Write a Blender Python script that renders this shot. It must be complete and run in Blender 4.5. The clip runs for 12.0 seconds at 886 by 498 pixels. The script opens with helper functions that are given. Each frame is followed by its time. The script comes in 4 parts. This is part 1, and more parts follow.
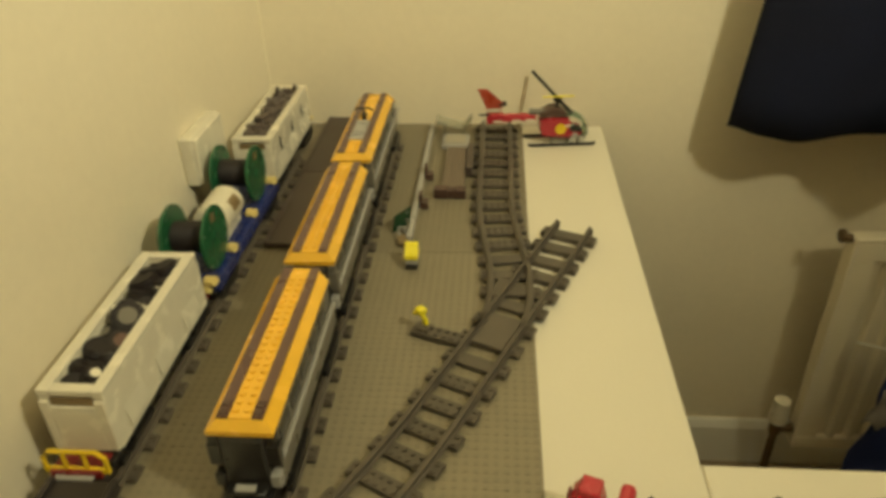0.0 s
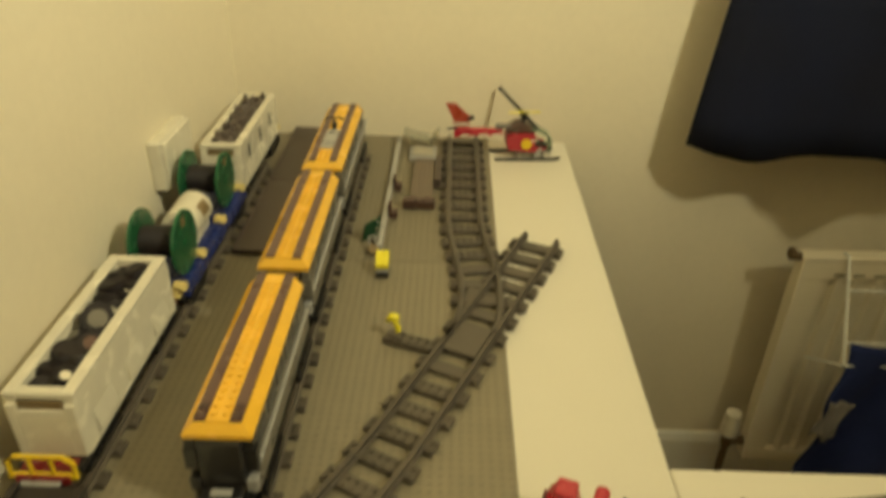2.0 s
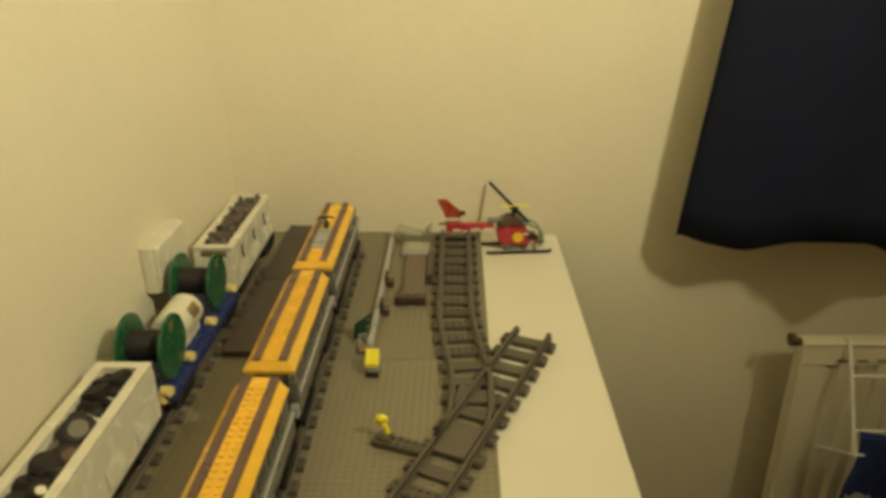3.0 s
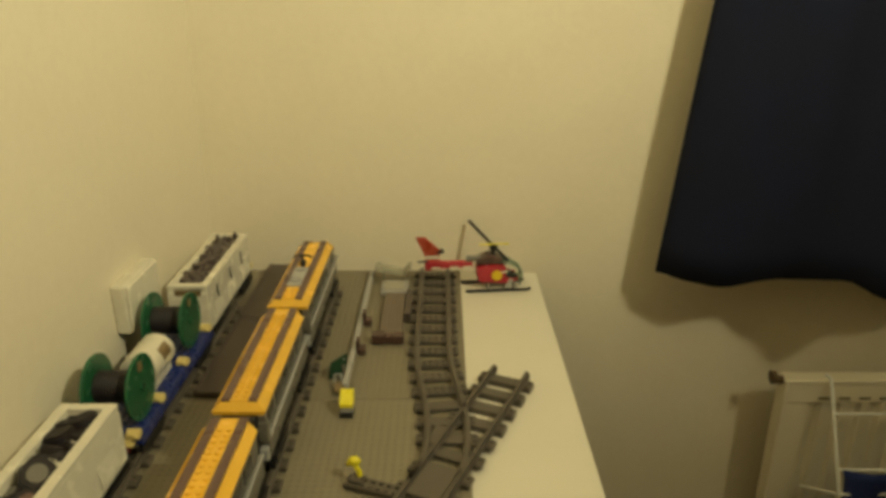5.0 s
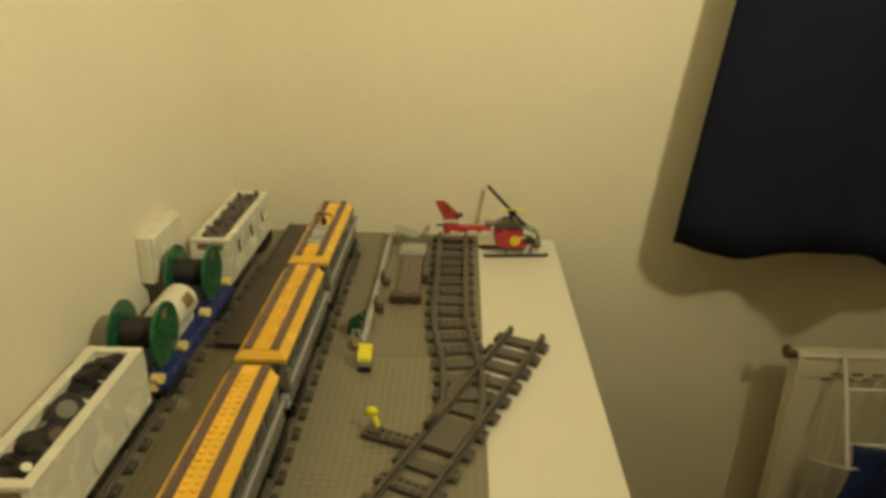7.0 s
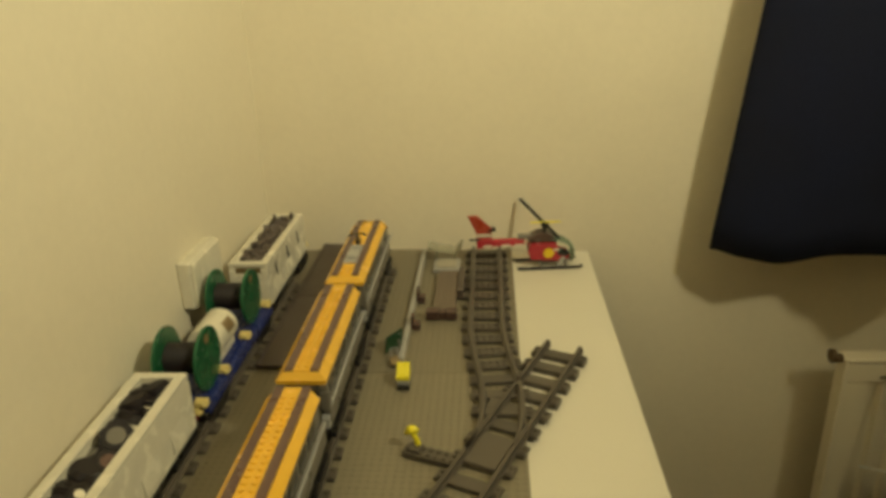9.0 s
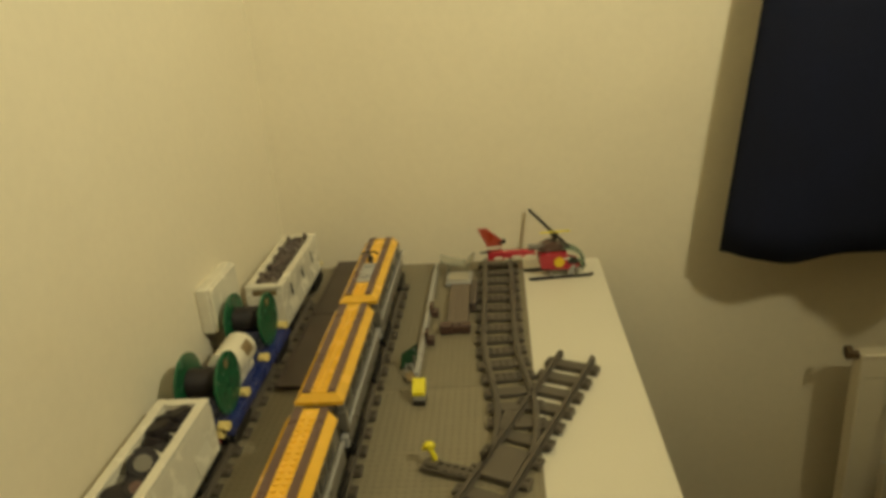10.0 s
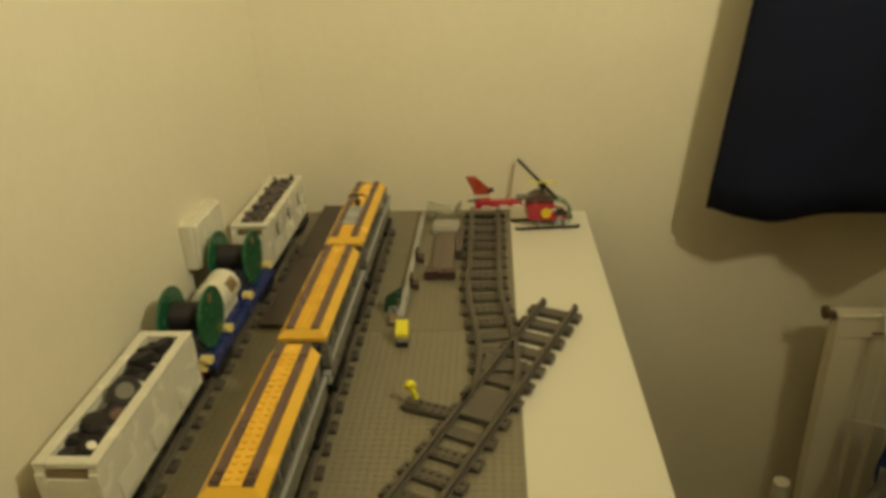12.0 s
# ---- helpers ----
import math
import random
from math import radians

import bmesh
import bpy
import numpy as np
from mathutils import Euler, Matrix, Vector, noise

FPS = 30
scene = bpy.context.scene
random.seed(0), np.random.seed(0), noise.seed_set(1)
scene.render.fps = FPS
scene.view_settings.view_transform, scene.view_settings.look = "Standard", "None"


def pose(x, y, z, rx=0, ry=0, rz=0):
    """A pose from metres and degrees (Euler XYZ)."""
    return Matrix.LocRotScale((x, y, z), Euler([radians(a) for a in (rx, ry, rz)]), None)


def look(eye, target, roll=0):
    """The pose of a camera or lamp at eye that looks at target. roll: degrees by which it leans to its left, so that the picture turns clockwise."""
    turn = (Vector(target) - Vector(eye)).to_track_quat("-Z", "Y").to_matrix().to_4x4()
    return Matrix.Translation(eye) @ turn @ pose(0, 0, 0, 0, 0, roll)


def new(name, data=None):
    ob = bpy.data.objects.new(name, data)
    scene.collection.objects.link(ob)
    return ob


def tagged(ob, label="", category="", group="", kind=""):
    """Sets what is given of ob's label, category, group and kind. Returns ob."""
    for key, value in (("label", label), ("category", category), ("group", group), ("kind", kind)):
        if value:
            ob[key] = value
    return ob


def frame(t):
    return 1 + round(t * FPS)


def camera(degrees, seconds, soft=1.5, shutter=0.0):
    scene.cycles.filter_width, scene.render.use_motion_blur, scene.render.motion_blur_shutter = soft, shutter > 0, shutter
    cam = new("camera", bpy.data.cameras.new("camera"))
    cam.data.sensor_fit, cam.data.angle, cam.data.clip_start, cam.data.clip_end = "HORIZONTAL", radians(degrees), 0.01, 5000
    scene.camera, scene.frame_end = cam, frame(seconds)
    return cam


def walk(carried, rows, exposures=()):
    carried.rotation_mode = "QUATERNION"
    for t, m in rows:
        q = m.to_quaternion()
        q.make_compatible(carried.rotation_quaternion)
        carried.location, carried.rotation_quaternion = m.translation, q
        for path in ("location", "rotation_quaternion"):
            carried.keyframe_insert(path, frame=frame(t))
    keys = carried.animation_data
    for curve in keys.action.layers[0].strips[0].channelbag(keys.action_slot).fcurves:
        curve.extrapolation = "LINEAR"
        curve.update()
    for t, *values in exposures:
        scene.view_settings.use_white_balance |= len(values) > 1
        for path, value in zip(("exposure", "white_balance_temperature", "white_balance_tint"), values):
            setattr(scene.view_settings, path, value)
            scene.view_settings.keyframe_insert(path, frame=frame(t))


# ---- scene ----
cam = camera(62.91, 12.0, 3.8, 0.5)
PATH = [
    (0, (-0.0396, -0.3164, 1.1966), (-0.1115, 0.5279, 0.6656), -1.74),
    (0.3, (-0.0704, -0.2993, 1.1718), (-0.1003, 0.5399, 0.6288), -2.45),
    (0.5, (-0.1042, -0.3026, 1.1512), (-0.1212, 0.5151, 0.5758), -2.24),
    (0.7, (-0.1123, -0.3130, 1.1521), (-0.1576, 0.5064, 0.5807), -3.35),
    (1, (-0.1067, -0.3458, 1.1485), (-0.1561, 0.4466, 0.5406), -7.45),
    (1.2, (-0.1078, -0.3498, 1.1573), (-0.1240, 0.4471, 0.5534), -3.13),
    (1.5, (-0.0917, -0.3549, 1.1738), (-0.1277, 0.4715, 0.6118), -0.59),
    (1.7, (-0.0800, -0.3426, 1.1684), (-0.0873, 0.4874, 0.6106), -0.40),
    (2, (-0.0601, -0.3283, 1.1934), (-0.0661, 0.5312, 0.6823), 1.48),
    (2.2, (-0.0507, -0.3257, 1.1906), (-0.0484, 0.5605, 0.7274), -0.07),
    (2.5, (-0.0425, -0.3314, 1.1972), (-0.0728, 0.5762, 0.7784), -0.26),
    (3, (-0.0407, -0.3251, 1.2029), (-0.0579, 0.5898, 0.7996), -0.22),
    (3.5, (-0.0463, -0.3243, 1.2075), (-0.0563, 0.5931, 0.8097), -0.26),
    (5.5, (-0.0238, -0.3211, 1.1950), (-0.0214, 0.6170, 0.8486), 0.15),
    (6, (-0.0282, -0.3302, 1.1902), (-0.0459, 0.5945, 0.8098), 1.62),
    (6.5, (-0.0347, -0.3345, 1.1846), (-0.0495, 0.5870, 0.7965), 1.26),
    (8.5, (-0.0354, -0.3332, 1.1908), (-0.0858, 0.5956, 0.8237), 0.39),
    (9, (-0.0352, -0.3359, 1.1929), (-0.0997, 0.5908, 0.8226), -1.83),
    (9.5, (-0.0244, -0.3331, 1.2086), (-0.1039, 0.5935, 0.8411), -2.37),
    (10, (-0.0252, -0.3462, 1.2112), (-0.1128, 0.5817, 0.8488), -4.77),
    (10.5, (-0.0350, -0.3474, 1.2122), (-0.1136, 0.5826, 0.8530), -2.60),
    (11, (-0.0226, -0.3475, 1.2157), (-0.1039, 0.5837, 0.8605), -0.58),
    (11.5, (-0.0265, -0.3560, 1.2111), (-0.1232, 0.5596, 0.8206), 0.03),
    (12, (-0.0266, -0.3505, 1.1969), (-0.0968, 0.5550, 0.7785), -2.38),
]
walk(cam, [(t, look(eye, target, roll)) for t, eye, target, roll in PATH],
     exposures=[(0.0, 0.03), (1.5, 0.09), (2.0, 0.11), (2.5, 0.02), (3.5, -0.06), (5.5, -0.22), (6.5, -0.15), (8.5, -0.17), (9.5, -0.26), (10.0, -0.29), (12.0, -0.28)])

# ---------------------------------------------------------------- light
world = bpy.data.worlds.new("world")
world.use_nodes = True
world.node_tree.nodes["Background"].inputs[0].default_value = (0.9, 0.75, 0.45, 1)
world.node_tree.nodes["Background"].inputs[1].default_value = 0.0
scene.world = world


def lamp(name, place, target, watts, colour, radius, cone=None, blend=1.0):
    data = bpy.data.lights.new(name, "SPOT" if cone else "POINT")
    data.energy, data.color, data.shadow_soft_size = watts, colour, radius
    if cone:
        data.spot_size, data.spot_blend = radians(cone), blend
    ob = new(name, data)
    ob.matrix_world = look(place, target)
    return ob


lamp("room_lamp", (0.95, -0.52, 2.08), (-0.60, 0.785, 2.25), 107.0, (1.0, 0.940, 0.605), 0.060, 148)

# ---------------------------------------------------------------- materials
def material(name, colour, rough=0.5, metal=0.0, grain=0.0, grain_scale=200.0, blotch=0.0, blotch_scale=8.0,
             bump=0.0, bump_scale=300.0, vary=0.0, coat=0.0, spec=0.5):
    m = bpy.data.materials.new(name)
    m.use_nodes = True
    nt = m.node_tree
    b = nt.nodes["Principled BSDF"]
    b.inputs["Roughness"].default_value = rough
    b.inputs["Metallic"].default_value = metal
    b.inputs["Specular IOR Level"].default_value = spec
    b.inputs["Coat Weight"].default_value = coat
    co = nt.nodes.new("ShaderNodeTexCoord")
    col = nt.nodes.new("ShaderNodeRGB")
    col.outputs[0].default_value = (*colour, 1)
    out = col.outputs[0]

    def mixed(out, fac_socket, low, high):
        ramp = nt.nodes.new("ShaderNodeMapRange")
        ramp.inputs["From Min"].default_value, ramp.inputs["From Max"].default_value = 0.3, 0.7
        ramp.inputs["To Min"].default_value, ramp.inputs["To Max"].default_value = low, high
        nt.links.new(fac_socket, ramp.inputs["Value"])
        mul = nt.nodes.new("ShaderNodeVectorMath")
        mul.operation = "SCALE"
        nt.links.new(out, mul.inputs[0])
        nt.links.new(ramp.outputs[0], mul.inputs["Scale"])
        return mul.outputs[0]

    def tex(scale, detail):
        n = nt.nodes.new("ShaderNodeTexNoise")
        n.inputs["Scale"].default_value, n.inputs["Detail"].default_value = scale, detail
        nt.links.new(co.outputs["Object"], n.inputs["Vector"])
        return n.outputs["Fac"]

    if grain:
        out = mixed(out, tex(grain_scale, 3), 1 - grain, 1 + grain)
    if blotch:
        fac = tex(blotch_scale, 4)
        out = mixed(out, fac, 1 - blotch, 1 + blotch)
        r = nt.nodes.new("ShaderNodeMapRange")
        r.inputs["To Min"].default_value, r.inputs["To Max"].default_value = max(rough - 0.12, 0.02), min(rough + 0.12, 1)
        nt.links.new(fac, r.inputs["Value"])
        nt.links.new(r.outputs[0], b.inputs["Roughness"])
    if vary:
        info = nt.nodes.new("ShaderNodeObjectInfo")
        out = mixed(out, info.outputs["Random"], 1 - vary, 1 + vary)
    nt.links.new(out, b.inputs["Base Color"])
    if bump:
        bn = nt.nodes.new("ShaderNodeBump")
        bn.inputs["Strength"].default_value, bn.inputs["Distance"].default_value = bump, 0.001
        nt.links.new(tex(bump_scale, 3), bn.inputs["Height"])
        nt.links.new(bn.outputs[0], b.inputs["Normal"])
    return m


PAINT = material("wall_paint", (0.82, 0.738, 0.570), 0.40, blotch=0.025, blotch_scale=5, bump=0.25, bump_scale=160, grain=0.015, grain_scale=90)
CEIL = material("ceiling_paint", (0.82, 0.76, 0.62), 0.8, blotch=0.02, bump=0.2)
FLOORM = material("floor_carpet", (0.30, 0.24, 0.17), 0.95, grain=0.25, grain_scale=400, blotch=0.1, bump=0.8, bump_scale=500)
GLOSSW = material("white_gloss_wood", (0.78, 0.76, 0.70), 0.35, blotch=0.03)
LAMINATE = material("white_laminate", (0.69, 0.645, 0.535), 0.42, blotch=0.02, blotch_scale=6, grain=0.012, grain_scale=300, bump=0.05, bump_scale=600)
STEELW = material("white_lacquered_steel", (0.76, 0.68, 0.52), 0.35, blotch=0.03)
WIREW = material("white_coated_wire", (0.80, 0.79, 0.74), 0.35, blotch=0.02)
BRASS = material("dull_brass", (0.12, 0.075, 0.035), 0.6, metal=0.3, blotch=0.1, blotch_scale=60)
SLOTM = material("slot_shade_paint", (0.20, 0.165, 0.09), 0.6, blotch=0.05)
NAVY = material("navy_cloth", (0.0080, 0.0108, 0.0300), 0.95, spec=0.28, grain=0.3, grain_scale=700, blotch=0.12, blotch_scale=12, bump=0.5, bump_scale=900)
BLUECLOTH = material("dark_blue_cloth", (0.024, 0.036, 0.130), 0.95, spec=0.15, grain=0.3, grain_scale=700, blotch=0.15, blotch_scale=14, bump=0.5, bump_scale=900)
WHITECLOTH = material("pale_cloth", (0.24, 0.22, 0.21), 0.9, blotch=0.1, blotch_scale=20, bump=0.5, bump_scale=900)


def plastic(name, colour, rough=0.28, vary=0.05):
    return material(name, colour, rough, blotch=0.05, blotch_scale=45, grain=0.03, grain_scale=900, bump=0.04, bump_scale=500, vary=vary)


PLATE = plastic("grey_baseplate_plastic", (0.222, 0.190, 0.131), 0.45)
DARKPLATE = plastic("dark_grey_plastic", (0.078, 0.057, 0.048), 0.35)
TRACK = plastic("track_grey_plastic", (0.091, 0.075, 0.058), 0.36, 0.08)
ORANGE = plastic("bright_orange_yellow_plastic", (0.80, 0.45, 0.040), 0.25)
BROWN = plastic("grey_brown_plastic", (0.115, 0.062, 0.050), 0.3)
GREYP = plastic("mid_grey_plastic", (0.16, 0.145, 0.12), 0.3)
LIGHTP = plastic("light_grey_plastic", (0.36, 0.35, 0.33), 0.3)
BLACKP = plastic("black_plastic", (0.014, 0.013, 0.013), 0.3)
SMOKE = plastic("dark_window_plastic", (0.02, 0.018, 0.016), 0.08)
WHITEP = plastic("white_plastic", (0.72, 0.67, 0.54), 0.25)
CREAM = plastic("pale_yellow_plastic", (0.72, 0.58, 0.22), 0.3)
YELLOWP = plastic("yellow_plastic", (0.80, 0.55, 0.02), 0.25)
LEMON = plastic("lemon_yellow_plastic", (0.82, 0.70, 0.03), 0.28)
BLUEP = plastic("dark_blue_plastic", (0.016, 0.030, 0.16), 0.28)
GREENP = plastic("green_plastic", (0.018, 0.105, 0.045), 0.25)
DARKGREEN = plastic("dark_green_plastic", (0.009, 0.042, 0.018), 0.3)
REDP = plastic("red_plastic", (0.44, 0.030, 0.045), 0.25)
DARKRED = plastic("dark_red_plastic", (0.20, 0.015, 0.015), 0.3)
RUSTRED = plastic("brick_red_plastic", (0.40, 0.06, 0.03), 0.3)
RUBBER = material("black_rubber", (0.011, 0.0065, 0.008), 0.62, blotch=0.1, blotch_scale=80, bump=0.1, bump_scale=600)
LOADGREY = plastic("load_grey_plastic", (0.115, 0.088, 0.076), 0.35, 0.25)
LOADDARK = plastic("load_dark_plastic", (0.022, 0.018, 0.018), 0.4, 0.3)
STICKER = plastic("brown_sticker", (0.22, 0.15, 0.07), 0.35)
CLEAR = bpy.data.materials.new("smoky_clear_plastic")
CLEAR.use_nodes = True
_b = CLEAR.node_tree.nodes["Principled BSDF"]
_b.inputs["Base Color"].default_value = (0.66, 0.66, 0.56, 1)
_b.inputs["Transmission Weight"].default_value = 0.75
_b.inputs["Roughness"].default_value = 0.22
_b.inputs["IOR"].default_value = 1.2


# ---------------------------------------------------------------- builders
def box(bm, x0, x1, y0, y1, z0, z1, bevel=0.0, m=None):
    r = bmesh.ops.create_cube(bm, size=1.0)
    vs = r["verts"]
    for v in vs:
        v.co = Vector((x0 + (v.co.x + 0.5) * (x1 - x0), y0 + (v.co.y + 0.5) * (y1 - y0), z0 + (v.co.z + 0.5) * (z1 - z0)))
    if m is not None:
        bmesh.ops.transform(bm, matrix=m, verts=vs)
    if bevel:
        es = list({e for v in vs for e in v.link_edges})
        bmesh.ops.bevel(bm, geom=es, offset=bevel, segments=1, affect="EDGES", profile=0.5)
    return bm


AX = {"x": Matrix.Rotation(radians(90), 4, "Y"), "y": Matrix.Rotation(radians(-90), 4, "X"), "z": Matrix.Identity(4)}


def cyl(bm, c, r, h, axis="z", seg=16, r2=None, m=None):
    """A cylinder or cone about its middle c."""
    mat = Matrix.Translation(c) @ AX[axis]
    if m is not None:
        mat = m @ mat
    bmesh.ops.create_cone(bm, cap_ends=True, segments=seg, radius1=r, radius2=r if r2 is None else r2, depth=h, matrix=mat)
    return bm


def ball(bm, c, r, sx=1, sy=1, sz=1, seg=12):
    bmesh.ops.create_uvsphere(bm, u_segments=seg, v_segments=max(6, seg // 2), radius=r, matrix=Matrix.Translation(c) @ Matrix.Diagonal((sx, sy, sz, 1)))
    return bm


def prism(bm, outline, axis, a, b):
    """An outline of two coordinates drawn out along an axis from a to b."""
    def at(p, d):
        return {"x": (d, p[0], p[1]), "y": (p[0], d, p[1]), "z": (p[0], p[1], d)}[axis]
    lo = [bm.verts.new(at(p, a)) for p in outline]
    hi = [bm.verts.new(at(p, b)) for p in outline]
    n = len(outline)
    bm.faces.new(lo[::-1])
    bm.faces.new(hi)
    for i in range(n):
        bm.faces.new((lo[i], lo[(i + 1) % n], hi[(i + 1) % n], hi[i]))
    bmesh.ops.recalc_face_normals(bm, faces=bm.faces[:])
    return bm


def tube(bm, pts, r, seg=8):
    """A round bar along points."""
    pts = [Vector(p) for p in pts]
    rings = []
    for i, p in enumerate(pts):
        d = (pts[min(i + 1, len(pts) - 1)] - pts[max(i - 1, 0)]).normalized()
        side = d.cross(Vector((0, 0, 1)) if abs(d.z) < 0.9 else Vector((1, 0, 0))).normalized()
        up = side.cross(d)
        rings.append([bm.verts.new(p + r * (math.cos(k * math.tau / seg) * side + math.sin(k * math.tau / seg) * up)) for k in range(seg)])
    for a, b in zip(rings, rings[1:]):
        for k in range(seg):
            bm.faces.new((a[k], a[(k + 1) % seg], b[(k + 1) % seg], b[k]))
    bm.faces.new(rings[0][::-1])
    bm.faces.new(rings[-1])
    bmesh.ops.recalc_face_normals(bm, faces=bm.faces[:])
    return bm


def B():
    return bmesh.new()


def mesh_of(name, bm, mat, smooth=False):
    me = bpy.data.meshes.new(name)
    bm.to_mesh(me)
    bm.free()
    me.materials.append(mat)
    if smooth:
        me.shade_smooth()
        me.set_sharp_from_angle(angle=radians(40))
    return me


def part(name, bm, mat, parent, label="", smooth=False):
    ob = new(name, mesh_of(name, bm, mat, smooth))
    ob.parent = parent
    if label:
        ob["label"] = label
    return ob


def thing(name, label, category, place=(0, 0, 0), turn=0.0, group=""):
    ob = new(name)
    ob.empty_display_size = 0.02
    ob.matrix_basis = pose(*place, 0, 0, turn)
    return tagged(ob, label, category, group)


def solid(name, bm, mat, label, category, kind="", smooth=False, place=(0, 0, 0)):
    ob = new(name, mesh_of(name, bm, mat, smooth))
    ob.location = place
    return tagged(ob, label, category, kind=kind)


# ---------------------------------------------------------------- the room
WX, WY, EX, SY, TOP = -0.403, 0.785, 2.7, -2.6, 2.4
T = 0.75
solid("floor", box(B(), WX - 0.1, EX + 0.1, SY - 0.1, WY + 0.1, -0.1, 0), FLOORM, "brown carpeted bedroom floor in shade", "floor", "structure")
# unseen ceiling, added to close the room and bounce the lamp's light
solid("ceiling", box(B(), WX - 0.1, EX + 0.1, SY - 0.1, WY + 0.1, TOP, TOP + 0.1), CEIL, "unseen white ceiling added to bounce light", "ceiling", "structure")
solid("wall_north", box(B(), WX, EX, WY, WY + 0.1, 0, TOP), PAINT, "cream painted wall behind the end of the desk", "wall", "structure")
solid("wall_west", box(B(), WX - 0.1, WX, SY, WY + 0.1, 0, TOP), PAINT, "cream painted wall along the desk and freight train", "wall", "structure")
# east and south walls are unseen, added for the same bounced light
solid("wall_east", box(B(), EX, EX + 0.1, SY, WY + 0.1, 0, TOP), PAINT, "unseen cream wall added to bounce light", "wall", "structure")
solid("wall_south", box(B(), WX, EX, SY - 0.1, SY, 0, TOP), PAINT, "unseen cream wall added to bounce light", "wall", "structure")
bm = B()
prism(bm, [(WY - 0.016, 0), (WY, 0), (WY, 0.11), (WY - 0.008, 0.11), (WY - 0.016, 0.095)], "x", WX + 0.02, EX)
solid("baseboard", bm, GLOSSW, "white painted wooden skirting board along the wall", "baseboard", "structure")


def desk(label, x0, x1, y0, y1):
    d = thing("desk", label, "desk", ((x0 + x1) / 2, (y0 + y1) / 2, 0), group="desks")
    w, l = (x1 - x0) / 2, (y1 - y0) / 2
    part("tabletop", box(B(), -w, w, -l, l, T - 0.034, T, 0.0012), LAMINATE, d)
    for sx in (-1, 1):
        for sy in (-1, 1):
            bm = cyl(B(), (sx * (w - 0.06), sy * (l - 0.06), (T - 0.034) / 2), 0.02, T - 0.034, seg=20)
            part("leg", bm, STEELW, d, "white round steel leg", True)
    return d


desk("long white laminate desk carrying the toy railway", -0.374, 0.1227, -0.78, 0.762)
desk("white laminate desk joined to the long one, under loose track", 0.1233, 1.35, -0.62, 0.0842)

# ---------------------------------------------------------------- radiator, cloth and wall fittings
RX, RZ0, RZ1 = 0.530, 0.12, 0.588
rad = thing("radiator", "white panel radiator with fluted front under the curtain", "radiator", (RX, 0.70, 0))
bm = B()
outline, n = [], 30
pitch = 0.0333
for i in range(n):
    x = 0.03 + i * pitch
    outline += [(x, 0.0), (x + 0.010, 0.0), (x + 0.015, 0.009), (x + pitch - 0.005, 0.009)]
outline = [(0.0, 0.0)] + outline + [(0.03 + n * pitch + 0.03, 0.0), (0.03 + n * pitch + 0.03, 0.014), (0.0, 0.014)]
prism(bm, outline, "z", RZ0 + 0.03, RZ1 - 0.045)
part("front_panel", bm, STEELW, rad)
LEN = 0.06 + n * pitch
part("top_band", box(B(), 0, LEN, -0.001, 0.014, RZ1 - 0.045, RZ1 - 0.008, 0.003), STEELW, rad)
part("bottom_band", box(B(), 0, LEN, -0.001, 0.014, RZ0, RZ0 + 0.03, 0.003), STEELW, rad)
part("side_cover", box(B(), -0.003, 0.003, -0.003, 0.026, RZ0 + 0.01, RZ1 - 0.002, 0.001), STEELW, rad)
grille = part("top_grille", box(B(), 0, LEN, -0.004, 0.026, RZ1 - 0.006, RZ1, 0.0015), STEELW, rad)
# slots are not cut: thin strips whose dark colour paints the shade inside
for i in range(n - 1):
    part("slot", box(B(), 0.055 + i * pitch, 0.055 + i * pitch + 0.018, -0.0025, 0.0, RZ1 - 0.036, RZ1 - 0.032), SLOTM, rad, "slot below the top edge, its shade painted dark")
plug = cyl(B(), (-0.010, 0.012, RZ1 - 0.006), 0.0070, 0.014, "x", 12)
cyl(plug, (-0.018, 0.012, RZ1 - 0.002), 0.0115, 0.007, "x", 10)
part("end_plug", plug, BRASS, rad, "dull brass end plug", True)
for sx in (0.1, LEN - 0.1):
    part("bracket", box(B(), sx, sx + 0.03, 0.014, WY - 0.70, RZ0 + 0.05, RZ1 - 0.06), STEELW, rad)
valve = cyl(B(), (-0.034, 0.01, 0.206), 0.0168, 0.050, "z", 20, 0.0145)
part("thermostat_head", valve, WHITEP, rad, "white thermostatic valve head", True)
vb = cyl(B(), (-0.034, 0.01, 0.166), 0.011, 0.03, "z", 12)
cyl(vb, (-0.016, 0.01, 0.162), 0.009, 0.04, "x", 12)
cyl(vb, (-0.034, 0.01, 0.08), 0.0075, 0.16, "z", 12)
part("valve_pipe", vb, BRASS, rad, "brass valve and copper pipe", True)

rack = thing("drying_rack", "white wire drying rack hooked over the radiator", "drying rack", (0.598, 0.690, 0))
for x in (0.0, 0.45):
    part("side_wire", tube(B(), [(x, 0.024, RZ1 - 0.004), (x, 0.020, RZ1 + 0.003), (x, 0.006, RZ1 + 0.003), (x, 0.001, RZ1 - 0.006), (x - 0.004, -0.045, 0.512), (x - 0.007, -0.088, 0.4405)], 0.0028), WIREW, rack, smooth=True)
    part("stay_wire", tube(B(), [(x - 0.007, -0.088, 0.4405), (x - 0.010, -0.030, 0.405), (x - 0.013, 0.010, 0.380)], 0.0022), WIREW, rack, smooth=True)
for z, y in ((0.546, -0.024), (0.473, -0.069), (0.4415, -0.088)):
    part("cross_wire", tube(B(), [(-0.005, y, z), (0.445, y, z)], 0.0022), WIREW, rack, smooth=True)



